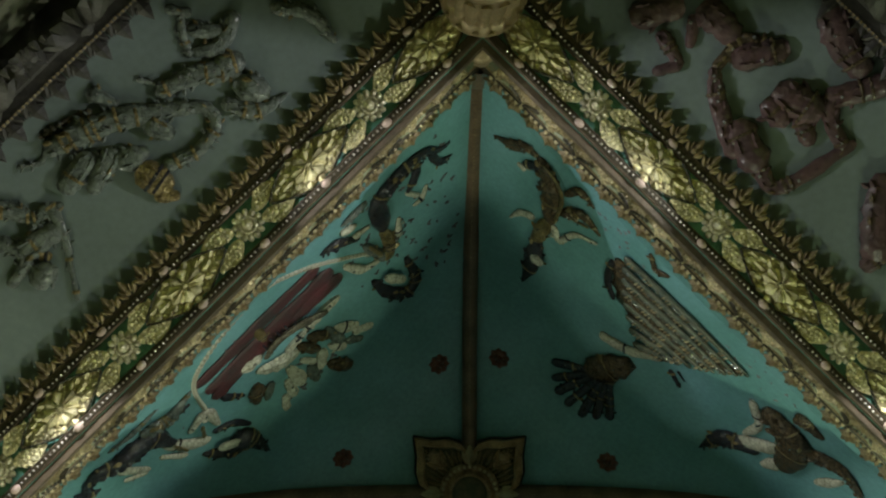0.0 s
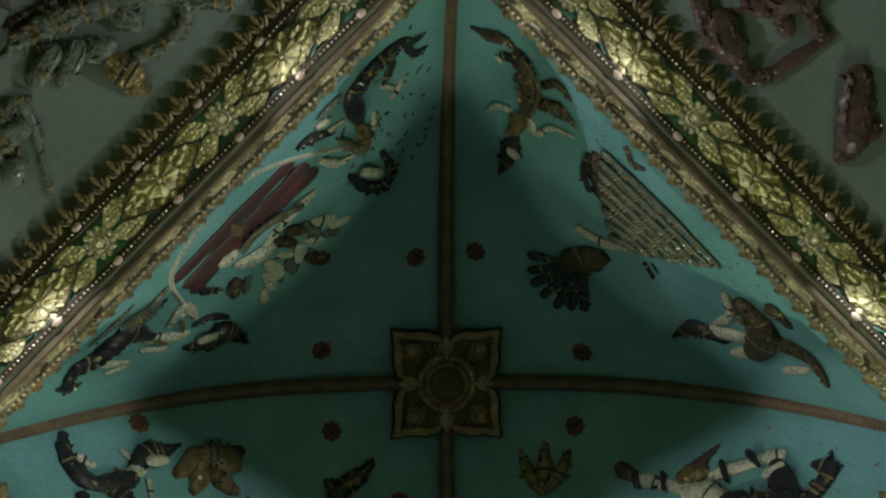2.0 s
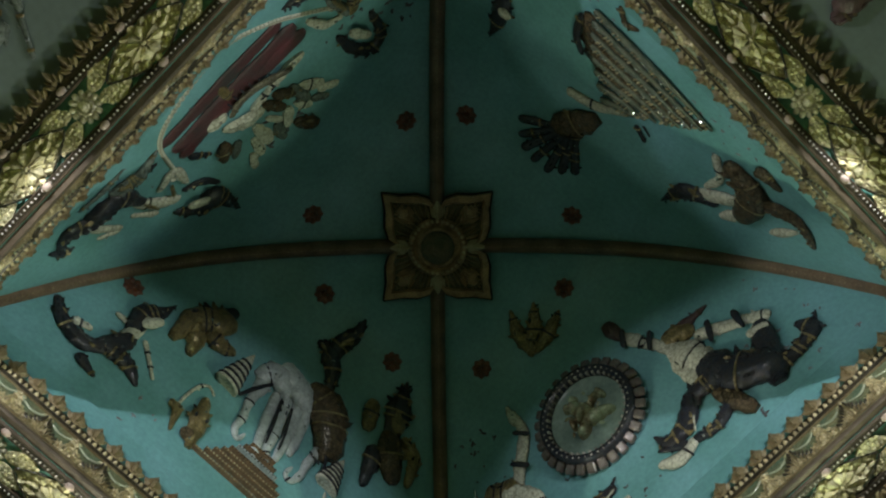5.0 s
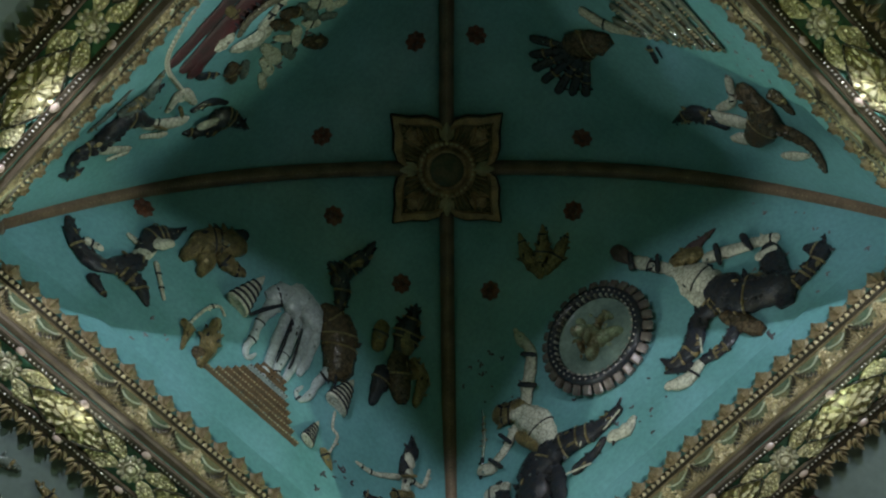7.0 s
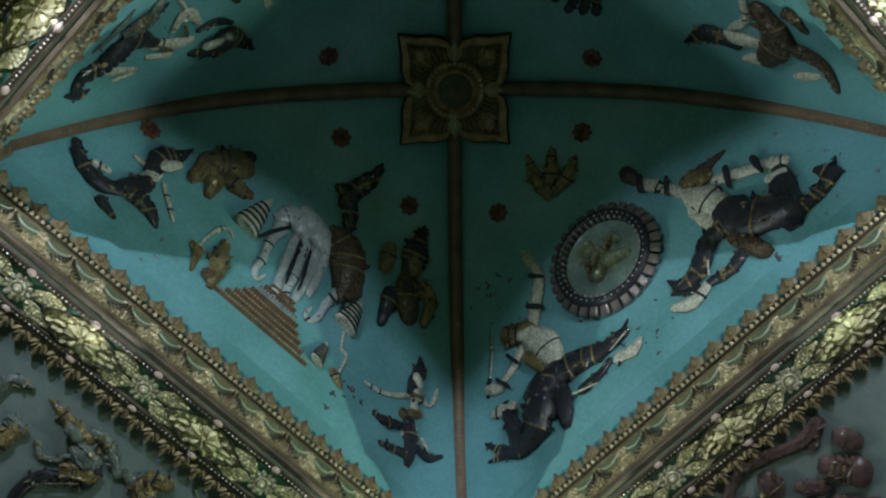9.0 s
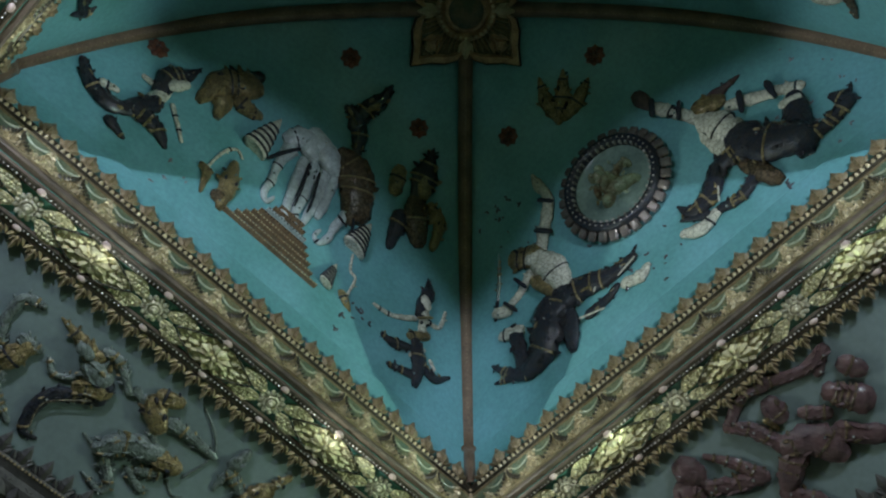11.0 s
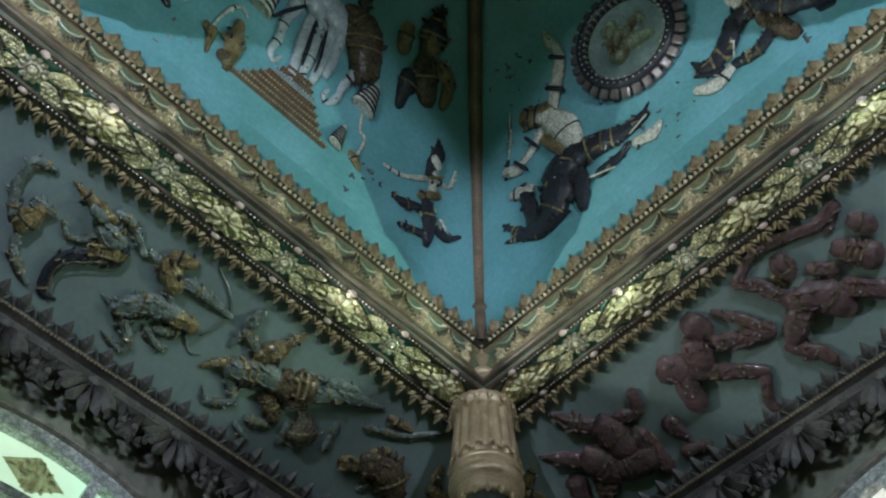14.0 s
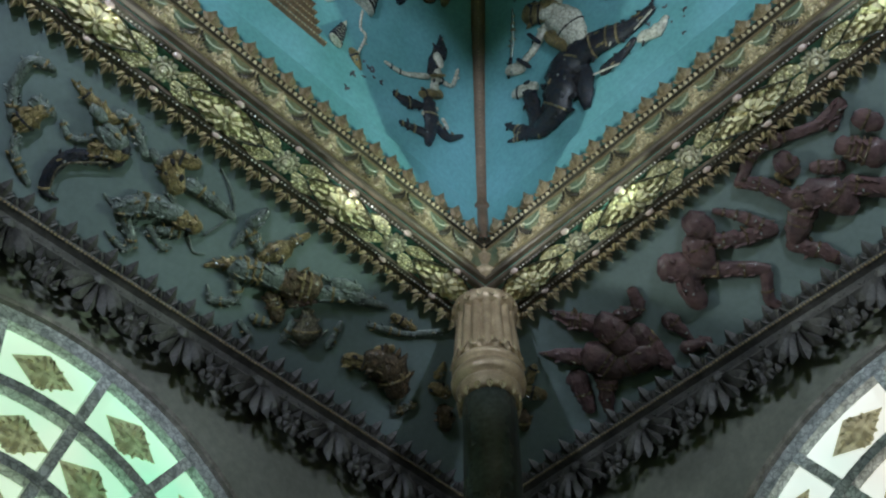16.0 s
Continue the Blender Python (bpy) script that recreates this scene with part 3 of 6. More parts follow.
for i in range(16):
    a = i * math.tau / 16
    out = Matrix.Rotation(a, 4, "Z")
    share("lotus_petal", LOTUS, capital, out @ Matrix.Translation((0.163, 0, 5.385)) @ Matrix.Rotation(math.pi, 4, "X") @ Matrix.Rotation(radians(-74), 4, "Y") @ Matrix.Diagonal((1.3, 1.25, 1.2, 1)))
    share("small_petal", SMALL_LOTUS, capital, out @ Matrix.Rotation(math.tau / 32, 4, "Z") @ Matrix.Translation((0.178, 0, 5.715)) @ Matrix.Rotation(math.pi, 4, "X") @ Matrix.Rotation(radians(-84), 4, "Y"))
    share("small_petal", SMALL_LOTUS, capital, out @ Matrix.Translation((0.158, 0, 5.075)) @ Matrix.Rotation(math.pi, 4, "X") @ Matrix.Rotation(radians(-95), 4, "Y"))
for k in (1, 2, 3):
    copy_thing(column, Matrix.Rotation(radians(90 * k), 4, "Z") @ pose(0, HALF, 0))

# ---- ribs, corner finials ----
bm = bmesh.new()
rib_profile = [(-0.046, 0.03), (-0.043, -0.012), (-0.034, -0.02), (-0.024, -0.045), (0.0, -0.052), (0.024, -0.045), (0.034, -0.02), (0.043, -0.012), (0.046, 0.03)]
rings = []
for i in range(49):
    r = 0.2 + (2.165 - 0.2) * min(i, 40) / 40
    drop = max(0, i - 40) / 8
    h = web_height(r / math.sqrt(2)) - 0.028 - 0.40 * drop
    turn = math.pi / 2 * min(1.0, drop * 2)
    thin = 1.0 - 0.25 * drop
    rings.append([bm.verts.new((x * thin, r + 0.02 * drop + z * math.sin(turn) * thin, h + z * math.cos(turn))) for x, z in rib_profile])
for i in range(48):
    for j in range(len(rib_profile) - 1):
        bm.faces.new((rings[i][j], rings[i][j + 1], rings[i + 1][j + 1], rings[i + 1][j]))
bmesh.ops.recalc_face_normals(bm, faces=bm.faces)
rib = thing("rib_1", "dull gilded rib in the fold of the vault", "rib", group="ribs of the vault", kind="structure")
RIBMAT = material("brown_gilt_rib", (0.20, 0.125, 0.08), 0.4, 0.2, 0.4, 8, 0.4, 90, second=(0.11, 0.07, 0.045))
part("moulding", smooth(bm), RIBMAT, rib)
bm = bmesh.new()
for i in range(120):
    r = 0.36 + 1.8 * i / 119
    h = web_height(r / math.sqrt(2))
    dome(bm, Matrix.Translation((0, r, h - 0.078)) @ Matrix.Rotation(math.pi, 4, "X"), 0.006, 0.005, 0.006, 5, 1)
tagged(part("studs", smooth(bm), OLDGOLD, rib), kind="stuff")
for k in (1, 2, 3):
    copy_thing(rib, Matrix.Rotation(radians(90 * k), 4, "Z")).name = "rib_%d" % (k + 1)
finial = thing("corner_finial", "small dull gilt spire of leaves in the beam corner", "finial", pose(0, 2.20, 5.76), "corner finials")
bm = bmesh.new()
lathe(bm, [(0.06, 0.0), (0.075, 0.03), (0.05, 0.07), (0.03, 0.1), (0.05, 0.13), (0.055, 0.17), (0.03, 0.2), (0.02, 0.24), (0.03, 0.27), (0.012, 0.33), (0.002, 0.40)], 14)
part("spire", bm, CAPITAL, finial)
for s in (-1, 1):
    bm = bmesh.new()
    for i in range(5):
        chip(bm, Matrix.Translation((s * (0.04 + 0.02 * i), -0.03 - 0.015 * i, 0.16 + 0.06 * i)) @ Matrix.Rotation(math.pi / 2, 4, "X") @ Matrix.Rotation(radians(90 - s * (50 - 6 * i)), 4, "Z"), 0.12, 0.05, 0.025)
    part("leaf_spray", bm, OLDGOLD, finial)
for k in (1, 2, 3):
    copy_thing(finial, Matrix.Rotation(radians(90 * k), 4, "Z") @ pose(0, 2.20, 5.76))

# ---- crown medallion ----
boss = thing("ceiling_medallion", "dark gilt flower medallion with a round boss at the crown", "medallion", pose(0, 0, CROWN - 0.03))
BLACK = material("black_lacquer", (0.012, 0.012, 0.012), 0.3, 0, 0.3, 10, 0.1, 50)
INLAY = material("dark_bronze_inlay", (0.11, 0.085, 0.045), 0.4, 0.2, 0.4, 14, 0.6, 70, second=(0.05, 0.055, 0.03))
outline = [(0.0, 0.22), (0.05, 0.30), (0.12, 0.322), (0.22, 0.318), (0.335, 0.335), (0.318, 0.22), (0.322, 0.12), (0.30, 0.05), (0.22, 0.0)]


def petal_plate(scale, z0, z1, mat, name, hollow=0.0):
    bm = bmesh.new()
    pts = [(x * scale, y * scale) for x, y in outline] + [(0.0, 0.0)]
    top = [bm.verts.new((x, y, z0)) for x, y in pts]
    low = [bm.verts.new((x, y, z1)) for x, y in pts]
    n = len(pts)
    for i in range(n):
        bm.faces.new((top[i], top[(i + 1) % n], low[(i + 1) % n], low[i]))
    bm.faces.new(low)
    bmesh.ops.recalc_face_normals(bm, faces=bm.faces)
    return mesh_data(name, bm, mat)


back = petal_plate(1.04, 0.02, -0.018, BLACK, "petal_back")
for i in range(4):
    q = Matrix.Rotation(math.pi / 2 * i, 4, "Z")
    share("petal_back", back, boss, q, "black lacquer backing")
rim = bmesh.new()
inner = [(0.17 + (x - 0.17) * 0.78, 0.17 + (y - 0.17) * 0.78) for x, y in outline]
a1 = [rim.verts.new((x, y, -0.018)) for x, y in outline]
a2 = [rim.verts.new((x * 0.985, y * 0.985, -0.05)) for x, y in outline]
a3 = [rim.verts.new((0.02 + (x - 0.02) * 0.86, 0.02 + (y - 0.02) * 0.86, -0.05)) for x, y in outline]
a4 = [rim.verts.new((0.02 + (x - 0.02) * 0.82, 0.02 + (y - 0.02) * 0.82, -0.022)) for x, y in outline]
for i in range(len(outline) - 1):
    for p, q in ((a1, a2), (a2, a3), (a3, a4)):
        rim.faces.new((p[i], p[i + 1], q[i + 1], q[i]))
bmesh.ops.recalc_face_normals(rim, faces=rim.faces)
flip = Matrix.Rotation(math.pi, 4, "X")
dome(rim, Matrix.Translation((0.215, 0.215, -0.022)) @ flip, 0.04, 0.04, 0.03, 10, 2)
for s in (15, 75, 45):
    chip(rim, Matrix.Translation((0.15, 0.15, -0.024)) @ Matrix.Rotation(radians(s), 4, "Z") @ flip, 0.12, 0.05, 0.02)
PETAL = mesh_data("petal", rim, material("bronze_brown_gilt", (0.46, 0.30, 0.16), 0.33, 0.25, 0.4, 12, 0.4, 80, second=(0.17, 0.10, 0.055)))
floor_plate = petal_plate(0.93, -0.016, -0.024, INLAY, "petal_inlay")
bm = bmesh.new()
for q in range(11):
    # carved leaves that fill each petal
    a = radians(8 + 7.4 * q)
    chip(bm, Matrix.Translation((0.165 * math.cos(a), 0.165 * math.sin(a), -0.024)) @ Matrix.Rotation(a, 4, "Z") @ flip, 0.085 + 0.05 * math.sin(2 * a), 0.024, 0.016, 0.5, 3)
for q in range(9):
    a = math.tau * q / 9
    chip(bm, Matrix.Translation((0.232 + 0.016 * math.cos(a), 0.232 + 0.016 * math.sin(a), -0.038)) @ Matrix.Rotation(a, 4, "Z") @ flip, 0.032, 0.020, 0.012, 0.5, 3)
LEAFAGE = mesh_data("petal_leaves", bm, OLDGOLD)
for i in range(4):
    turn = Matrix.Rotation(math.pi / 2 * i, 4, "Z")
    petal = share("petal", PETAL, boss, turn)
    share("petal_inlay", floor_plate, petal, Matrix.Identity(4), "dark bronze inlay")
    share("petal_leaves", LEAFAGE, petal, Matrix.Identity(4))
    bm = bmesh.new()
    chip(bm, Matrix.Rotation(math.pi / 2 * i, 4, "Z") @ Matrix.Translation((0.17, 0, -0.03)) @ flip, 0.15, 0.10, 0.05, 0.4)
    part("axis_leaf", bm, PALEGOLD, boss)
bm = bmesh.new()
lathe(bm, [(0.18, 0.0), (0.185, -0.035), (0.17, -0.055), (0.155, -0.055), (0.145, -0.03), (0.135, -0.03), (0.125, -0.06), (0.11, -0.065), (0.10, -0.05), (0.03, -0.06), (0.002, -0.062)], 40)
bmesh.ops.recalc_face_normals(bm, faces=bm.faces)
ring = part("boss_ring", bm, PETAL.materials[0], boss)
bm = bmesh.new()
lathe(bm, [(0.106, -0.05), (0.104, -0.07), (0.06, -0.066), (0.03, -0.074), (0.002, -0.076)], 32)
bmesh.ops.recalc_face_normals(bm, faces=bm.faces)
disc = part("boss_disc", bm, INLAY, ring, "dark bronze disc")
bm = bmesh.new()
for i in range(32):
    dome(bm, Matrix.Rotation(i * math.tau / 32, 4, "Z") @ Matrix.Translation((0.163, 0, -0.054)) @ flip, 0.012, 0.012, 0.012, 6, 1)
tagged(part("boss_beads", smooth(bm), PALEGOLD, ring), kind="stuff")

# ---- fan windows ----
GLASS = bpy.data.materials.new("lit_milk_glass")
GLASS.use_nodes = True
nt = GLASS.node_tree
b = nt.nodes["Principled BSDF"]
tc = nt.nodes.new("ShaderNodeTexCoord")
nz = nt.nodes.new("ShaderNodeTexNoise")
nz.inputs["Scale"].default_value, nz.inputs["Detail"].default_value = 1.3, 3
rp = nt.nodes.new("ShaderNodeValToRGB")
rp.color_ramp.elements[0].position, rp.color_ramp.elements[1].position = 0.35, 0.68
rp.color_ramp.elements[0].color, rp.color_ramp.elements[1].color = (0.36, 0.78, 0.52, 1), (0.62, 0.78, 0.58, 1)
nt.links.new(tc.outputs["Object"], nz.inputs["Vector"])
nt.links.new(nz.outputs[0], rp.inputs[0])
nt.links.new(rp.outputs[0], b.inputs["Base Color"])
nt.links.new(rp.outputs[0], b.inputs["Emission Color"])
b.inputs["Emission Strength"].default_value = GLASS_GLOW
b.inputs["Roughness"].default_value = 0.25
SILVER = material("silver_mosaic_bar", (0.82, 0.84, 0.82), 0.3, 0.15, 0.45, 25, 0.6, 150, second=(0.45, 0.47, 0.46), island=0.3, cells=26, groove=0.5, width=0.12)
# lozenges: light base and added translucency stand in for missing front light
BRONZE = material("lightened_bronze_ornament", (0.62, 0.58, 0.46), 0.35, 0.0, 0.5, 20, 0.6, 120, island=0.4)
bt = BRONZE.node_tree
thin = bt.nodes.new("ShaderNodeBsdfTranslucent")
thin.inputs["Color"].default_value = (0.34, 0.31, 0.22, 1)
both = bt.nodes.new("ShaderNodeAddShader")
bt.links.new(bt.nodes["Principled BSDF"].outputs[0], both.inputs[0])
bt.links.new(thin.outputs[0], both.inputs[1])
bt.links.new(both.outputs[0], bt.nodes["Material Output"].inputs["Surface"])
bm = bmesh.new()
rnd = random.Random(9)
for i in range(-5, 6):
    for j in range(-4, 5):
        x, y = i * 0.022, j * 0.021
        if abs(x) / 0.118 + abs(y) / 0.08 < 1:
            chip(bm, at(x - 0.012, y, math.degrees(math.atan2(y, x + 0.03)) + rnd.uniform(-40, 40)), 0.036, 0.024, rnd.uniform(0.006, 0.014), 0.5, 3)
v = [bm.verts.new(q) for q in ((0.155, 0, 0.004), (0, 0.105, 0.004), (-0.155, 0, 0.004), (0, -0.105, 0.004), (0, 0, 0.012))]
for i in range(4):
    bm.faces.new((v[i], v[(i + 1) % 4], v[4]))
LOZENGE = mesh_data("lozenge", smooth(bm, False), BRONZE)
WY = WALL_P + 0.05
RINGS = [1.585, 1.215, 0.86, 0.50]


def arc_bar(bm, r0, r1, y0, y1, a0=0.0, a1=180.0, n=48):
    v = []
    for i in range(n + 1):
        a = radians(a0 + (a1 - a0) * i / n)
        v.append([bm.verts.new((r * math.cos(a), y, WINDOW_Z + r * math.sin(a))) for r, y in ((r0, y0), (r1, y0), (r1, y1), (r0, y1))])
    for i in range(n):
        for j in range(4):
            bm.faces.new((v[i][j], v[i][(j + 1) % 4], v[i + 1][(j + 1) % 4], v[i + 1][j]))
    bmesh.ops.recalc_face_normals(bm, faces=bm.faces)


win = thing("window_1", "arched fan window of lit milky glass with silver mosaic bars", "window", side_matrix(0), kind="structure")
bm = bmesh.new()
rim_v = [bm.verts.new((WINDOW_R * math.cos(math.pi * i / 48), WY + 0.03, WINDOW_Z + WINDOW_R * math.sin(math.pi * i / 48))) for i in range(49)]
bm.faces.new(rim_v)
part("pane", bm, GLASS, win)
for i, r in enumerate(RINGS):
    bm = bmesh.new()
    w = 0.055 if i == 0 else 0.026
    arc_bar(bm, r - w, r + (0.034 if i == 0 else w), WY - 0.03, WY + 0.04)
    part("arc_bar", bm, SILVER, win)
bm = bmesh.new()
arc_bar(bm, 1.60, 1.625, WY - 0.06, WY + 0.04)
part("outer_rim", bm, BEADS, win, "bright mirror rim")
for ri in range(3):
    r1, r0 = RINGS[ri] - 0.03, RINGS[ri + 1] + 0.02
    for a in SPOKES:
        bm = bmesh.new()
        box(bm, r0, r1, WY - 0.026, WY + 0.03, -0.026, 0.026)
        ob = part("spoke", bm, SILVER, win)
        ob.matrix_basis = Matrix.Translation((0, 0, WINDOW_Z)) @ Matrix.Rotation(radians(-a), 4, "Y")
    for a0, a1 in zip(SPOKES, SPOKES[1:]):
        a, r = radians((a0 + a1) / 2), (r0 + r1) / 2
        share("lozenge", LOZENGE, win, Matrix.Translation((r * math.cos(a), WY + 0.024, WINDOW_Z + r * math.sin(a))) @ Matrix.Rotation(math.pi / 2, 4, "X") @ Matrix.Rotation(a + math.pi / 2, 4, "Z"))
bm = bmesh.new()
box(bm, -WINDOW_R, WINDOW_R, WY - 0.035, WY + 0.032, WINDOW_Z - 0.06, WINDOW_Z + 0.03)
part("transom", bm, SILVER, win)
for k in (1, 2, 3):
    copy_thing(win, side_matrix(k)).name = "window_%d" % (k + 1)

PALE_GLASS = GLASS.copy()
for node in PALE_GLASS.node_tree.nodes:
    if node.type == "VALTORGB":
        node.color_ramp.elements[0].color, node.color_ramp.elements[1].color = (0.66, 0.80, 0.72, 1), (0.80, 0.74, 0.66, 1)
for ob in bpy.data.objects:
    if ob.name == "window_4":
        for q in ob.children:
            if q.name.startswith("pane"):
                q.data = q.data.copy()
                q.data.materials[0] = PALE_GLASS
# unseen windows 2 and 3: glow raised and greened as added fill light
FILL_GLASS = GLASS.copy()
FILL_GLASS.node_tree.nodes["Principled BSDF"].inputs["Emission Strength"].default_value = 1.35
for node in FILL_GLASS.node_tree.nodes:
    if node.type == "VALTORGB":
        node.color_ramp.elements[0].color, node.color_ramp.elements[1].color = (0.38, 0.66, 0.22, 1), (0.56, 0.64, 0.30, 1)
for ob in bpy.data.objects:
    if ob.name in ("window_2", "window_3"):
        for q in ob.children:
            if q.name.startswith("pane"):
                q.data = q.data.copy()
                q.data.materials[0] = FILL_GLASS


# ---- reliefs: each limb is a material number and stations of (along, outward, half width) ----
IVORY = material("ivory_glaze", (0.68, 0.65, 0.54), 0.26, 0, 0.3, 26, 0.4, 90, second=(0.42, 0.40, 0.32), amount=0.75, cells=30, groove=0.55, width=0.1)
NAVY = material("black_blue_glaze", (0.020, 0.024, 0.036), 0.16, 0, 0.4, 30, 0.5, 70, second=(0.034, 0.030, 0.030), amount=0.6)
GREYFIG = material("grey_green_glaze", (0.19, 0.22, 0.20), 0.18, 0, 0.35, 22, 0.6, 70, second=(0.085, 0.10, 0.09), amount=0.8, cells=30, groove=0.6, width=0.1)
GILT = material("relief_gilt", (0.36, 0.27, 0.13), 0.28, 0.35, 0.5, 16, 0.7, 110, second=(0.17, 0.13, 0.06), cells=38, groove=0.45, width=0.12)
PALE = material("pale_grey_glaze", (0.52, 0.56, 0.57), 0.28, 0, 0.3, 20, 0.4, 70, second=(0.30, 0.33, 0.34), amount=0.8, cells=16, groove=0.7, width=0.05)
UMBER = material("umber_glaze", (0.055, 0.045, 0.03), 0.25, 0.1, 0.5, 26, 0.7, 80, second=(0.16, 0.105, 0.06), amount=0.8, cells=30, groove=0.45, width=0.12)
CRIMSON = material("dark_red_cloth_glaze", (0.105, 0.028, 0.034), 0.5, 0, 0.4, 7, 0.4, 50, second=(0.045, 0.035, 0.035), amount=0.6)
MIRROR = material("silver_mirror_mosaic", (0.8, 0.82, 0.80), 0.12, 0.8, 0.2, 20, 0.2, 90)
BRASSY = material("bronze_mosaic", (0.25, 0.22, 0.16), 0.26, 0.4, 0.5, 22, 0.8, 120, second=(0.13, 0.11, 0.08), cells=38, groove=0.5, width=0.12)
ROSE = material("rose_brown_glaze", (0.13, 0.074, 0.072), 0.14, 0, 0.3, 9, 0.8, 45, second=(0.062, 0.042, 0.046), amount=0.9)
PALETTE = [IVORY, NAVY, GREYFIG, GILT, PALE, UMBER, CRIMSON, MIRROR, BRASSY, ROSE]


def surface(kind, u, p):
    """The place and the room-side normal of web or cove."""
    fn = web if kind == "web" else cove
    e = 0.01
    o = fn(u, p)
    n = (fn(u + e, p) - fn(u - e, p)).cross(fn(u, p + e) - fn(u, p - e)).normalized()
    return o, (n if n.z < 0 else -n)


def spline(pts, steps):
    out = []
    n = len(pts)
    for i in range(n - 1):
        a, b, c, d = pts[max(i - 1, 0)], pts[i], pts[i + 1], pts[min(i + 2, n - 1)]
        for s in range(steps):
            t = s / steps
            out.append(tuple(0.5 * (2 * q + (r - p) * t + (2 * p - 5 * q + 4 * r - w) * t * t + (3 * q - p - 3 * r + w) * t ** 3) for p, q, r, w in zip(a, b, c, d)))
    out.append(pts[-1])
    return out


def limb(bm, kind, pts, index, flat, sides=9, raised=0.0):
    path = spline(pts, 5 if len(pts) > 2 else 6)
    # rounded ends
    (u0, p0, r0), (u1, p1, r1) = path[0], path[1]
    (un, pn, rn), (um, pm, rm) = path[-1], path[-2]
    d0, dn = math.hypot(u0 - u1, p0 - p1) or 1, math.hypot(un - um, pn - pm) or 1
    ends_a = [(u0 + (u0 - u1) / d0 * r0 * c, p0 + (p0 - p1) / d0 * r0 * c, r0 * s) for c, s in ((0.8, 0.45), (0.45, 0.82))]
    ends_b = [(un + (un - um) / dn * rn * c, pn + (pn - pm) / dn * rn * c, rn * s) for c, s in ((0.45, 0.82), (0.8, 0.45))]
    path = ends_a + path + ends_b
    rings = []
    for i, (u, p, r) in enumerate(path):
        r *= 1 + 0.22 * noise.noise(Vector((u * 31, p * 31, 3.0)))
        a, b = path[max(i - 1, 0)], path[min(i + 1, len(path) - 1)]
        o, n = surface(kind, u, p)
        t = surface(kind, b[0], b[1])[0] - surface(kind, a[0], a[1])[0]
        t = t.normalized() if t.length > 1e-6 else Vector((1, 0, 0))
        side = n.cross(t).normalized()
        r = max(abs(r), 0.0015)
        lift = 0.35 * r * flat + 0.004 + raised
        rings.append([bm.verts.new(o + n * (lift + r * flat * math.sin(q)) + side * r * math.cos(q) * (1 + 0.25 * noise.noise(Vector((u * 45 + q, p * 45, 7.0))))) for q in (math.tau * j / sides for j in range(sides))])
    faces = []
    for i in range(len(rings) - 1):
        for j in range(sides):
            faces.append(bm.faces.new((rings[i][j], rings[i][(j + 1) % sides], rings[i + 1][(j + 1) % sides], rings[i + 1][j])))
    faces.append(bm.faces.new(rings[0]))
    faces.append(bm.faces.new(rings[-1][::-1]))
    for f in faces:
        f.material_index, f.smooth = index, True
    return path


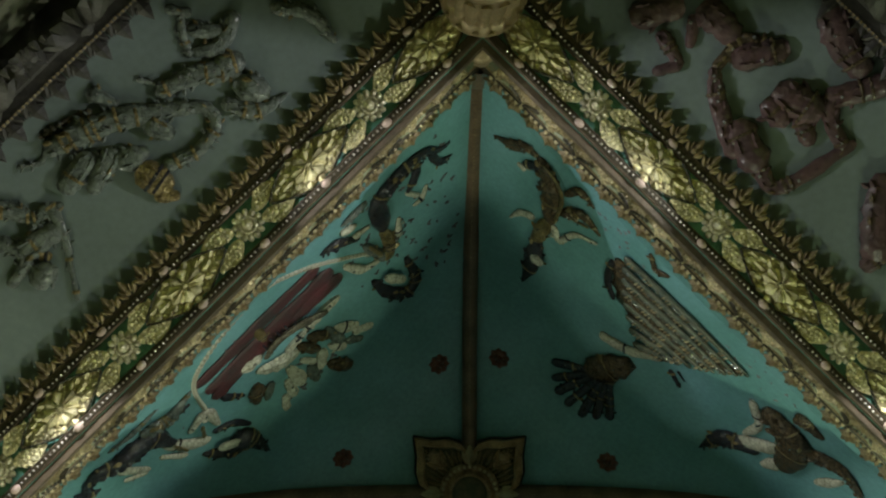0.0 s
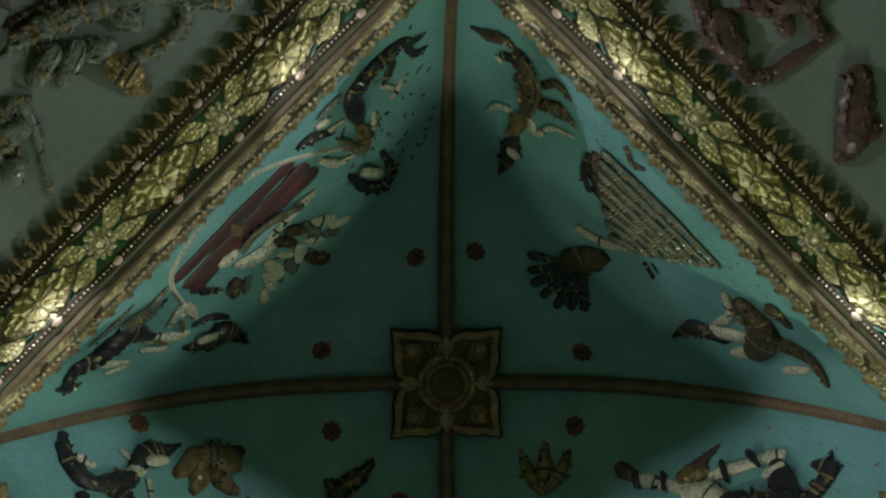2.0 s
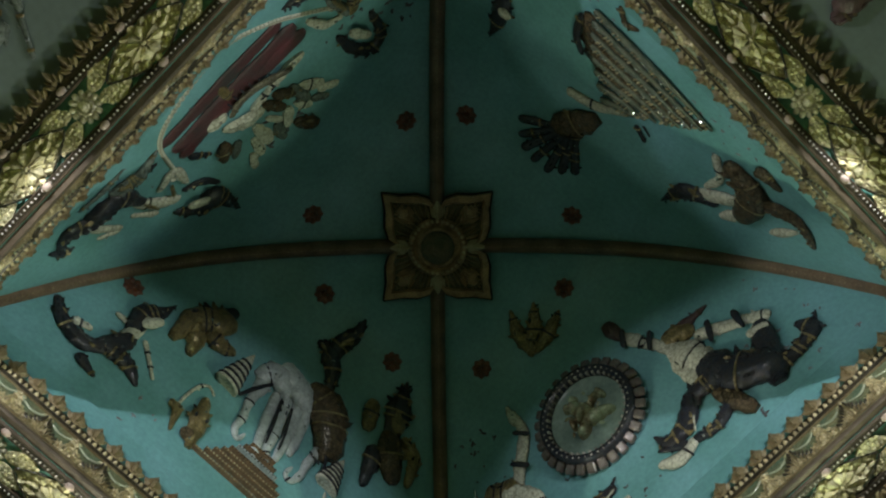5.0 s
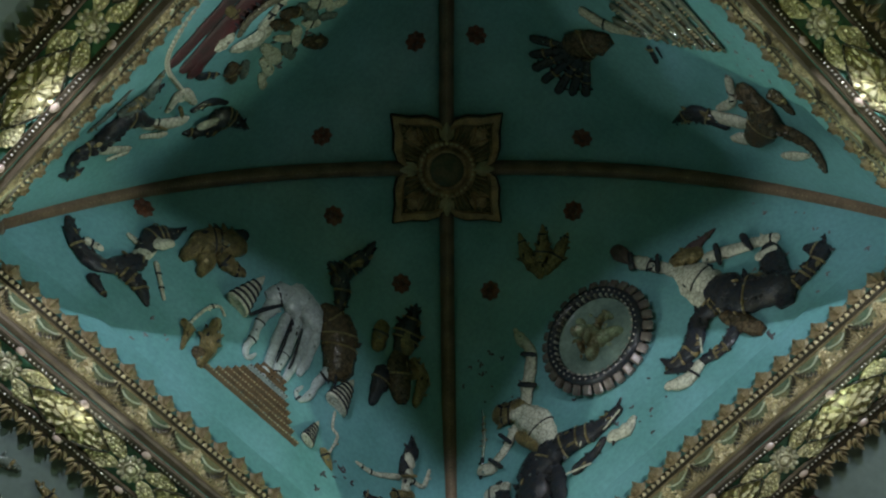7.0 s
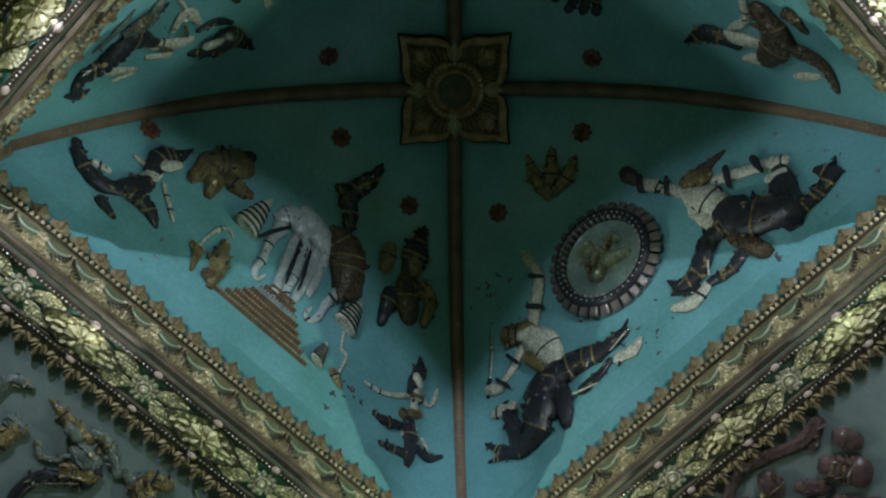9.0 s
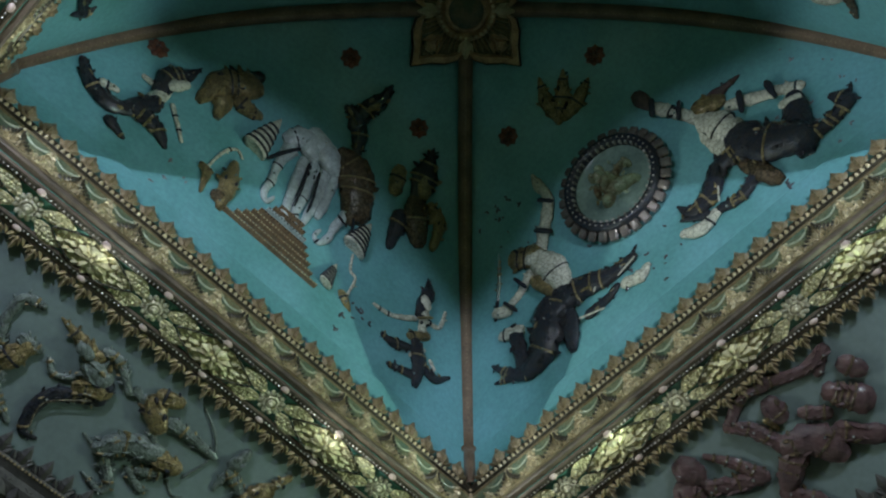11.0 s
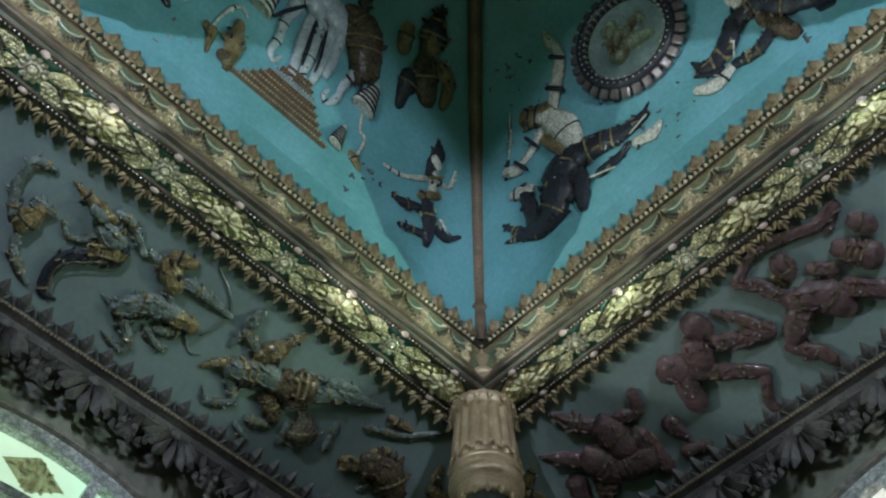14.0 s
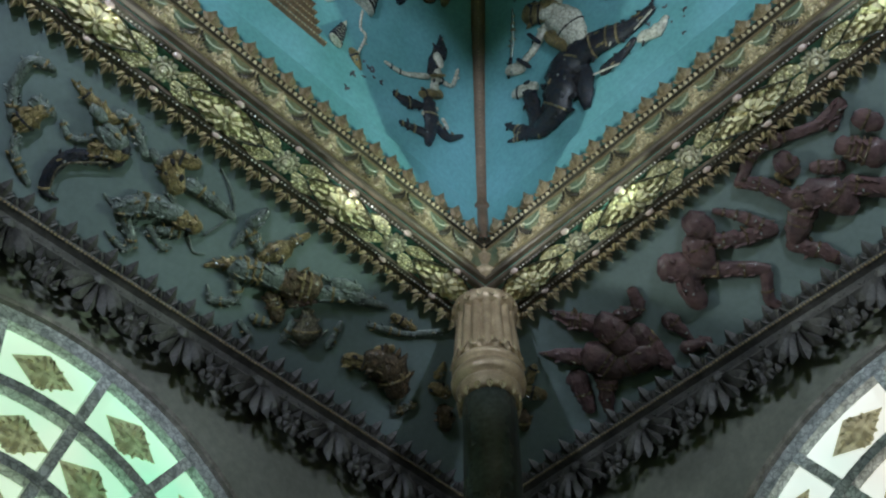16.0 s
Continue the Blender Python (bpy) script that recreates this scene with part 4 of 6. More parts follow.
def carve(bm, kind, path, number, used, trim, flat, rnd):
    """Carved leaves along the sides of a limb, scales on its back and bands of studs across it."""
    bm.faces.ensure_lookup_table()
    start, run, since = len(bm.faces), 0.0, 0.0
    marks = []
    for a, b in zip(path, path[1:]):
        d = math.hypot(b[0] - a[0], b[1] - a[1])
        run += d
        since += d
        if since < 0.022 or d < 1e-6:
            continue
        since = 0.0
        o, n = surface(kind, a[0], a[1])
        t = (surface(kind, b[0], b[1])[0] - o).normalized()
        s = n.cross(t).normalized()
        r = abs(a[2])
        top = o + n * (0.35 * r * flat + 0.004 + r * flat * 0.93)
        plain = number in (0, 4, 6)
        for sg in (-1, 1):
            if rnd.random() < (0.04 if plain or number == 9 else 0.35 if number == 1 else 0.45) and r > 0.008:
                way = (s * sg * rnd.uniform(0.5, 1.0) - t * rnd.uniform(0.2, 1.0)).normalized()
                m = Matrix((way, n.cross(way), n)).transposed().to_4x4()
                m.translation = o + s * sg * r * 0.78 + n * (0.006 + 0.2 * r)
                marks.append((len(bm.faces), number if rnd.random() < 0.85 else trim))
                size = 0.016 + r * rnd.uniform(0.25, 0.55)
                chip(bm, m, size, size * 0.6, size * 0.4, 0.4, 3)
        if rnd.random() < (0.06 if plain else 0.75) and r > 0.010:
            for sg in ((-0.5, 0.5) if r > 0.03 else (0.0,)):
                way = (-t + s * rnd.uniform(-0.5, 0.5)).normalized()
                m = Matrix((way, n.cross(way), n)).transposed().to_4x4()
                m.translation = top + s * sg * r - n * (0.006 + abs(sg) * 0.25 * r * flat)
                marks.append((len(bm.faces), trim if rnd.random() < (0.7 if plain else 0.18) else number))
                size = min(0.045, 0.012 + r * 0.75)
                chip(bm, m, size, size * 0.62, size * 0.42, 0.45, 3)
        if rnd.random() < (0.15 if kind == "web" else 0.3) and r > 0.010:
            marks.append((len(bm.faces), 7))
            dome(bm, Matrix.Translation(top + s * r * rnd.uniform(-0.5, 0.5) - n * 0.004) @ n.to_track_quat("Z", "Y").to_matrix().to_4x4(), 0.010, 0.010, 0.012, 6, 1)
        if rnd.random() < (0.15 if plain else 0.24) and r > 0.010:
            marks.append((len(bm.faces), trim))
            hoops = []
            for k in (-0.007, -0.004, 0.004, 0.007):
                up = 0.001 if abs(k) > 0.005 else 0.005
                hoops.append([bm.verts.new(o + t * k + n * (0.35 * r * flat + 0.004 + (r + up) * flat * math.sin(q)) + s * (r + up) * math.cos(q)) for q in (math.pi * (j - 1) / 10 for j in range(13))])
            for h0, h1 in zip(hoops, hoops[1:]):
                for j in range(12):
                    bm.faces.new((h0[j], h0[j + 1], h1[j + 1], h1[j]))
    bm.faces.ensure_lookup_table()
    marks.append((len(bm.faces), number))
    for (i, mat), (j, _) in zip(marks, marks[1:]):
        if mat not in used:
            used.append(mat)
        for f in bm.faces[i:j]:
            f.material_index = used.index(mat)


PIECES = {"stacked_shrine": "block", "red_banner": "fold", "sunburst": "ray", "gilt_lotus": "petal"}


def pieced(name, kind, side, label, limbs):
    """A thing of several pieces in raised plaster, each piece a part."""
    top = thing(name, label, "relief", side_matrix(side), "reliefs of the vault")
    for number, *pts in limbs:
        bm = bmesh.new()
        raised, number = (0.027 if number >= 10 else 0.0), number % 10
        block = name == "stacked_shrine"
        path = limb(bm, kind, pts, 0, 0.12 if number == 6 else 0.4, 5 if block else 9, raised)
        if block:
            smooth(bm, False)
        used = [number]
        if not raised and number != 6:
            carve(bm, kind, path[2:-2], number, used, 1 if number in (0, 3) else 3, 0.4, random.Random(str(pts)))
        me = bpy.data.meshes.new(PIECES[name])
        bm.normal_update()
        bm.to_mesh(me)
        bm.free()
        for q in used:
            me.materials.append(PALETTE[q])
        new(PIECES[name], me).parent = top
    return top


def relief(name, kind, side, label, limbs):
    """A figure in raised plaster on the web or cove of that side: one mesh."""
    if name in PIECES:
        return pieced(name, kind, side, label, limbs)
    bm = bmesh.new()
    rnd = random.Random(name)
    used = []
    for number, *pts in limbs:
        raised = (0.027 if kind == "web" else 0.03) if number >= 10 else 0.0    # ten more: laid over another limb
        number %= 10
        if number not in used:
            used.append(number)
        trim = {3: 1, 0: 1, 9: 5, 4: 1}.get(number, 3)
        path = limb(bm, kind, pts, used.index(number), 0.22 if number == 6 else 0.46 if kind == "web" else 0.6, 9, raised)
        if trim not in used:
            used.append(trim)
        inner = path[2:-2]
        flat = 0.46 if kind == "web" else 0.6
        if raised:
            continue
        carve(bm, kind, inner, number, used, trim, flat, rnd)
    me = bpy.data.meshes.new(name)
    bm.normal_update()
    bm.to_mesh(me)
    bm.free()
    for number in used:
        me.materials.append(PALETTE[number])
    ob = new(name, me)
    ob.matrix_basis = side_matrix(side)
    return tagged(ob, label, "relief", "reliefs of the vault" if kind == "web" else "reliefs of the coves")


relief("kinnari", "web", 0, "dark-winged bird-woman relief with ivory face and tall black crown", [
    (1, (-1.35, 1.44, 0.029), (-1.26, 1.47, 0.045), (-1.12, 1.48, 0.051), (-1.01, 1.45, 0.046)),
    (1, (-1.02, 1.45, 0.059), (-0.95, 1.4, 0.053), (-0.94, 1.4, 0.027)),
    (1, (-1.06, 1.51, 0.038), (-0.96, 1.52, 0.016)),
    (1, (-0.99, 1.45, 0.052), (-0.87, 1.45, 0.052), (-0.78, 1.47, 0.02)),
    (0, (-0.97, 1.4, 0.047), (-0.96, 1.35, 0.041)),
    (10, (-0.94, 1.33, 0.038), (-0.91, 1.31, 0.034)),
    (1, (-0.98, 1.37, 0.04), (-0.98, 1.31, 0.075), (-0.93, 1.27, 0.042), (-0.9, 1.21, 0.004)),
    (0, (-1, 1.36, 0.023), (-1.09, 1.36, 0.017)),
    (0, (-0.88, 1.37, 0.016), (-0.73, 1.43, 0.012)),
    (0, (-1.21, 1.45, 0.029), (-1.14, 1.44, 0.02)),
])
relief("lion_mask", "web", 0, "dark gilt lion-faced mask relief with curled mane", [
    (3, (-0.79, 1.27, 0.049), (-0.76, 1.2, 0.085), (-0.63, 1.14, 0.087)),
    (3, (-0.69, 1.26, 0.063), (-0.68, 1.28, 0.042)),
    (3, (-0.62, 1.21, 0.064), (-0.55, 1.21, 0.05), (-0.5, 1.2, 0.036)),
    (1, (-0.75, 1.17, 0.043), (-0.63, 1.08, 0.037)),
])
relief("elephant", "web", 0, "three-headed pale grey elephant relief with dark harness straps", [
    (4, (-0.26, 1.18, 0.062), (-0.2, 1.15, 0.088), (-0.12, 1.17, 0.066)),
    (4, (-0.24, 1.21, 0.045), (-0.24, 1.29, 0.030), (-0.22, 1.34, 0.026), (-0.22, 1.385, 0.022), (-0.18, 1.4, 0.017), (-0.16, 1.38, 0.011)),
    (11, (-0.31, 1.3, 0.013), (-0.26, 1.25, 0.012), (-0.2, 1.2, 0.011)),
    (4, (-0.16, 1.11, 0.075), (-0.06, 1.13, 0.085), (0.02, 1.16, 0.075)),
    (4, (-0.13, 1.22, 0.034), (-0.1, 1.31, 0.033), (-0.06, 1.39, 0.028)),
    (4, (-0.06, 1.21, 0.038), (-0.02, 1.32, 0.034), (-0.01, 1.37, 0.026), (0.04, 1.385, 0.018), (0.06, 1.36, 0.012)),
    (4, (0.01, 1.2, 0.040), (0.05, 1.29, 0.036), (0.06, 1.36, 0.026)),
    (4, (0.06, 1.18, 0.044), (0.1, 1.27, 0.036), (0.11, 1.32, 0.024)),
    (11, (-0.1, 1.22, 0.009), (-0.06, 1.3, 0.009), (-0.04, 1.36, 0.007)),
    (11, (-0.02, 1.22, 0.009), (0.03, 1.31, 0.009), (0.04, 1.35, 0.007)),
])
relief("kneeling_elephant", "web", 0, "dark green-brown elephant body relief with a pale curled trunk", [
    (5, (0.05, 1.09, 0.080), (0.17, 1.12, 0.125), (0.26, 1.2, 0.110)),
    (5, (0.22, 1.17, 0.095), (0.27, 1.24, 0.062)),
    (4, (0.25, 1.25, 0.034), (0.23, 1.32, 0.028), (0.23, 1.36, 0.025), (0.2, 1.39, 0.021), (0.155, 1.385, 0.016), (0.165, 1.36, 0.010)),
    (11, (0.21, 1.29, 0.010), (0.28, 1.3, 0.010)),
    (11, (0.27, 1.24, 0.012), (0.32, 1.29, 0.010), (0.31, 1.33, 0.007)),
    (1, (0.0, 0.64, 0.010), (0.01, 0.74, 0.050), (-0.02, 0.83, 0.062), (-0.02, 0.92, 0.066)),
    (1, (-0.12, 0.9, 0.026), (-0.05, 0.9, 0.050), (0.04, 0.96, 0.055), (0.09, 1.03, 0.035)),
    (13, (0.01, 0.78, 0.018), (-0.02, 0.85, 0.020)),
])
relief("belled_cord", "web", 0, "curling pale cord relief ending in a small gilt bell", [
    (0, (-0.42, 1.35, 0.008), (-0.47, 1.34, 0.010), (-0.52, 1.37, 0.010), (-0.54, 1.43, 0.009)),
    (3, (-0.57, 1.44, 0.020), (-0.53, 1.45, 0.032), (-0.5, 1.49, 0.014)),
])
relief("gilt_bell", "web", 0, "dull gilt bell relief beside a brown howdah", [
    (3, (-0.42, 1.4, 0.040), (-0.4, 1.44, 0.058), (-0.38, 1.475, 0.040)),
    (5, (-0.4, 1.48, 0.050), (-0.36, 1.49, 0.012)),
])
relief("belled_cord", "web", 0, "short pale cord relief ending in a small gilt bell", [
    (0, (0.41, 1.35, 0.009), (0.44, 1.39, 0.010), (0.49, 1.4, 0.010), (0.49, 1.45, 0.008)),
    (3, (0.46, 1.46, 0.030), (0.5, 1.47, 0.028), (0.54, 1.48, 0.010)),
])


def on_web(side, u, p, lift):
    o, n = surface("web", u, p)
    return side_matrix(side) @ (o + n * lift)


def striped_tassel(tip, base, half):
    """A cone tassel with dark rings, lying on the web of side 0 from its tip to its wide mouth."""
    top = thing("striped_tassel", "ivory cone tassel with black rings in raised plaster", "tassel", group="tassels of the vault")
    a, b = on_web(0, *tip, 0.012), on_web(0, *base, 0.03)
    z = (b - a).normalized()
    x = Vector((0, 0, -1)).cross(z).normalized()
    m = Matrix((x, z.cross(x), z)).transposed().to_4x4()
    m.translation = a
    length = (b - a).length
    bm = bmesh.new()
    lathe(bm, [(0.004 + half * (i / 8) ** 0.8, length * i / 8) for i in range(9)] + [(half * 0.7, length * 0.97)], 20)
    bmesh.ops.transform(bm, matrix=m @ Matrix.Diagonal((1, 0.45, 1, 1)), verts=bm.verts)
    part("cone", bm, IVORY, top)
    for i in range(5):
        q = 0.30 + 0.15 * i
        r = 0.004 + half * q ** 0.8
        bm = bmesh.new()
        lathe(bm, [(r - 0.002, length * q - 0.011), (r + 0.007, length * q - 0.007), (r + 0.008, length * q + 0.007), (r + 0.001, length * q + 0.011)], 20)
        bmesh.ops.transform(bm, matrix=m @ Matrix.Diagonal((1, 0.47, 1, 1)), verts=bm.verts)
        part("ring", bm, NAVY, top, "black glazed ring")


striped_tassel((-0.38, 1.15), (-0.405, 1.31), 0.082)
striped_tassel((0.41, 1.22), (0.385, 1.34), 0.085)
striped_tassel((0.35, 1.405), (0.335, 1.475), 0.045)

# howdah: brown boards stepping up from a long base to a small platform
TERRACOTTA = material("brown_board_glaze", (0.27, 0.15, 0.085), 0.35, 0.05, 0.35, 20, 0.4, 80, second=(0.17, 0.10, 0.06))
howdah = thing("howdah", "brown tiered howdah relief with rows of pale beads", "howdah", side_matrix(0), "reliefs of the vault")
for i in range(8):
    a = i / 7
    p = 1.495 - 0.105 * a
    u0, u1 = -0.35 + 0.25 * a ** 0.75, 0.30 - 0.23 * a ** 0.75
    bm = bmesh.new()
    rings = []
    for q in range(13):
        o, n = surface("web", u0 + (u1 - u0) * q / 12, p)
        rings.append([bm.verts.new(o + n * h + Vector((0, d, 0))) for d, h in ((-0.0078, -0.004), (-0.0072, 0.030), (0.0064, 0.034), (0.0072, -0.004))])
    for r0, r1 in zip(rings, rings[1:]):
        for j in range(4):
            bm.faces.new((r0[j], r0[(j + 1) % 4], r1[(j + 1) % 4], r1[j]))
    bm.faces.new(rings[0])
    bm.faces.new(rings[-1][::-1])
    bmesh.ops.recalc_face_normals(bm, faces=bm.faces)
    board = part("board", bm, PALE if i == 5 else TERRACOTTA, howdah)
    bm = bmesh.new()
    count = int((u1 - u0) / 0.020)
    for q in range(count):
        o, n = surface("web", u0 + (u1 - u0) * (q + 0.5) / count, p)
        dome(bm, Matrix.Translation(o + n * 0.032) @ n.to_track_quat("Z", "Y").to_matrix().to_4x4(), 0.006, 0.005, 0.006, 5, 1)
    tagged(part("bead_row", bm, PALEGOLD if i < 4 else NAVY, board), kind="stuff")
relief("seated_goddess", "web", 0, "dark crowned goddess relief with folded skirt", [
    (1, (0.46, 0.74, 0.01), (0.52, 0.88, 0.095), (0.55, 0.95, 0.083)),
    (13, (0.53, 0.92, 0.052), (0.57, 0.96, 0.052)),
    (5, (0.58, 1.02, 0.066), (0.63, 1.08, 0.092), (0.70, 1.13, 0.070)),
    (1, (0.55, 1.14, 0.069), (0.57, 1.22, 0.034)),
    (3, (0.67, 0.98, 0.035), (0.78, 1.01, 0.043), (0.82, 1.11, 0.03)),
    (3, (0.38, 0.97, 0.059), (0.41, 1.03, 0.047)),
    (3, (0.56, 1.11, 0.046), (0.74, 1.01, 0.035)),
])
relief("small_dancer", "web", 0, "small dancing woman relief with black hair and dark skirt", [
    (1, (0.90, 1.23, 0.006), (0.94, 1.27, 0.046), (0.94, 1.32, 0.050)),
    (10, (0.93, 1.31, 0.032), (0.96, 1.32, 0.030)),
    (0, (0.97, 1.34, 0.040), (1.00, 1.38, 0.034)),
    (0, (0.66, 1.42, 0.012), (0.79, 1.41, 0.016), (0.93, 1.37, 0.020)),
    (0, (1.10, 1.29, 0.014), (1.10, 1.34, 0.016), (1.02, 1.35, 0.018)),
    (13, (0.94, 1.37, 0.010), (1.02, 1.34, 0.010)),
    (3, (0.95, 1.42, 0.030), (1.04, 1.39, 0.034)),
    (1, (0.78, 1.47, 0.016), (0.86, 1.47, 0.034), (0.96, 1.45, 0.026)),
    (1, (1.00, 1.43, 0.040), (1.05, 1.46, 0.052), (1.07, 1.49, 0.046)),
    (1, (0.88, 1.52, 0.014), (0.97, 1.51, 0.026), (1.06, 1.50, 0.030)),
    (1, (1.12, 1.47, 0.036), (1.20, 1.47, 0.028), (1.28, 1.44, 0.012)),
    (0, (1.00, 1.46, 0.018), (1.06, 1.43, 0.018)),
    (0, (1.13, 1.44, 0.016), (1.17, 1.45, 0.014)),
])
relief("guardian", "web", 3, "white-bodied demon guardian relief with black coils and dark trousers", [
    (0, (0.44, 1.13, 0.043), (0.52, 1.21, 0.039), (0.6, 1.28, 0.048)),
    (11, (0.55, 1.18, 0.016), (0.5, 1.22, 0.016)),
    (11, (0.44, 1.1, 0.02), (0.4, 1.14, 0.02)),
    (9, (0.4, 1.05, 0.051), (0.42, 1.1, 0.04)),
    (3, (0.62, 1.24, 0.064), (0.71, 1.26, 0.057)),
    (9, (0.71, 1.24, 0.048), (0.89, 1.24, 0.008)),
    (0, (0.61, 1.31, 0.079), (0.64, 1.34, 0.097), (0.66, 1.38, 0.077)),
    (0, (0.56, 1.35, 0.062), (0.57, 1.38, 0.056)),
    (11, (0.57, 1.31, 0.01), (0.62, 1.3, 0.009), (0.64, 1.33, 0.009), (0.61, 1.35, 0.009), (0.56, 1.35, 0.009), (0.55, 1.32, 0.009)),
    (11, (0.66, 1.32, 0.009), (0.71, 1.32, 0.009), (0.72, 1.35, 0.009), (0.68, 1.37, 0.009), (0.64, 1.36, 0.009), (0.64, 1.33, 0.009)),
    (0, (0.75, 1.3, 0.041), (0.96, 1.36, 0.037)),
    (11, (0.82, 1.3, 0.02), (0.78, 1.34, 0.019)),
    (0, (0.97, 1.36, 0.04), (1.07, 1.39, 0.033)),
    (11, (0.96, 1.34, 0.023), (0.95, 1.37, 0.018)),
    (1, (0.69, 1.41, 0.107), (0.76, 1.46, 0.122), (0.89, 1.49, 0.102)),
    (1, (0.79, 1.43, 0.03), (0.84, 1.42, 0.006)),
    (1, (0.91, 1.49, 0.087), (0.98, 1.43, 0.072)),
    (10, (0.94, 1.41, 0.027), (1.02, 1.42, 0.027)),
    (0, (0.98, 1.4, 0.033), (1.04, 1.4, 0.03)),
    (1, (0.88, 1.51, 0.058), (1.03, 1.51, 0.043), (1.17, 1.5, 0.052), (1.16, 1.48, 0.041)),
    (1, (1.2, 1.49, 0.023), (1.25, 1.47, 0.006)),
    (1, (0.62, 1.42, 0.067), (0.48, 1.42, 0.061), (0.36, 1.46, 0.061), (0.23, 1.46, 0.043), (0.19, 1.43, 0.012)),
    (1, (0.28, 1.49, 0.036), (0.16, 1.46, 0.012)),
    (1, (0.61, 1.49, 0.035), (0.49, 1.51, 0.038), (0.35, 1.5, 0.03)),
    (10, (0.47, 1.43, 0.006), (0.38, 1.49, 0.006)),
    (13, (0.22, 1.46, 0.006), (0.32, 1.46, 0.006)),
    (5, (0.61, 1.47, 0.045), (0.65, 1.51, 0.058)),
    (0, (0.33, 1.5, 0.033), (0.23, 1.51, 0.045), (0.13, 1.49, 0.027)),
])
relief("swordsman", "web", 3, "white-bodied swordsman relief with raised arm and silver sword", [
    (0, (-0.39, 1.02, 0.028), (-0.4, 1.11, 0.038), (-0.52, 1.19, 0.044), (-0.6, 1.24, 0.04)),
    (11, (-0.44, 1.09, 0.014), (-0.38, 1.13, 0.014)),
    (11, (-0.56, 1.18, 0.017), (-0.49, 1.22, 0.017)),
    (0, (-0.4, 1.04, 0.035), (-0.39, 0.98, 0.017)),
    (3, (-0.76, 1.21, 0.072), (-0.65, 1.25, 0.074)),
    (10, (-0.69, 1.25, 0.04), (-0.62, 1.26, 0.034)),
    (11, (-0.71, 1.21, 0.017), (-0.69, 1.22, 0.017)),
    (0, (-0.63, 1.29, 0.083), (-0.6, 1.33, 0.095), (-0.6, 1.39, 0.071)),
    (11, (-0.69, 1.31, 0.01), (-0.63, 1.3, 0.01), (-0.61, 1.33, 0.01), (-0.63, 1.35, 0.01), (-0.69, 1.35, 0.01), (-0.71, 1.32, 0.01)),
    (11, (-0.62, 1.31, 0.01), (-0.55, 1.3, 0.01), (-0.53, 1.34, 0.01), (-0.56, 1.36, 0.01), (-0.62, 1.35, 0.01), (-0.64, 1.33, 0.01)),
    (13, (-0.72, 1.33, 0.04), (-0.69, 1.37, 0.033)),
    (0, (-0.74, 1.28, 0.034), (-0.86, 1.31, 0.03), (-0.98, 1.32, 0.027)),
    (11, (-0.83, 1.27, 0.013), (-0.8, 1.31, 0.013)),
    (11, (-0.96, 1.31, 0.013), (-0.92, 1.35, 0.013)),
    (0, (-1.04, 1.31, 0.04), (-0.98, 1.33, 0.033)),
    (7, (-0.85, 1.14, 0.005), (-0.93, 1.22, 0.015), (-1.01, 1.28, 0.01)),
    (1, (-1.01, 1.28, 0.014), (-1.07, 1.32, 0.013)),
    (1, (-0.63, 1.41, 0.093), (-0.74, 1.44, 0.08)),
    (1, (-0.62, 1.42, 0.093), (-0.47, 1.43, 0.076), (-0.32, 1.45, 0.056), (-0.17, 1.45, 0.034)),
    (1, (-0.2, 1.45, 0.028), (-0.12, 1.43, 0.006)),
    (10, (-0.64, 1.44, 0.006), (-0.54, 1.43, 0.006), (-0.53, 1.38, 0.006)),
    (10, (-0.29, 1.47, 0.006), (-0.16, 1.46, 0.006)),
    (10, (-0.38, 1.43, 0.006), (-0.45, 1.46, 0.006)),
    (1, (-0.55, 1.49, 0.034), (-0.41, 1.49, 0.031), (-0.33, 1.48, 0.022)),
    (10, (-0.6, 1.49, 0.006), (-0.45, 1.51, 0.006)),
    (0, (-0.28, 1.49, 0.037), (-0.19, 1.5, 0.046), (-0.13, 1.49, 0.021)),
    (1, (-0.67, 1.48, 0.062), (-0.7, 1.51, 0.046)),
    (1, (-0.77, 1.43, 0.112), (-0.88, 1.49, 0.103), (-1, 1.5, 0.075)),
    (1, (-1.02, 1.47, 0.057), (-1, 1.41, 0.049)),
    (0, (-0.97, 1.4, 0.046), (-1.07, 1.38, 0.04)),
    (11, (-1.02, 1.4, 0.01), (-0.95, 1.42, 0.01)),
    (1, (-1.01, 1.51, 0.044), (-1.12, 1.48, 0.038), (-1.21, 1.43, 0.013)),
    (1, (-1.11, 1.49, 0.028), (-1.24, 1.47, 0.011)),
])
relief("gilt_lotus", "web", 3, "dull gilt lotus bud relief near the crown", [
    (3, (0.03, 0.61, 0.01), (-0.03, 0.74, 0.047), (-0.05, 0.84, 0.024)),
    (3, (0.25, 0.8, 0.009), (0.11, 0.85, 0.052), (-0.01, 0.87, 0.024)),
    (3, (0.17, 0.67, 0.009), (0.06, 0.78, 0.054), (-0.05, 0.86, 0.028)),
])
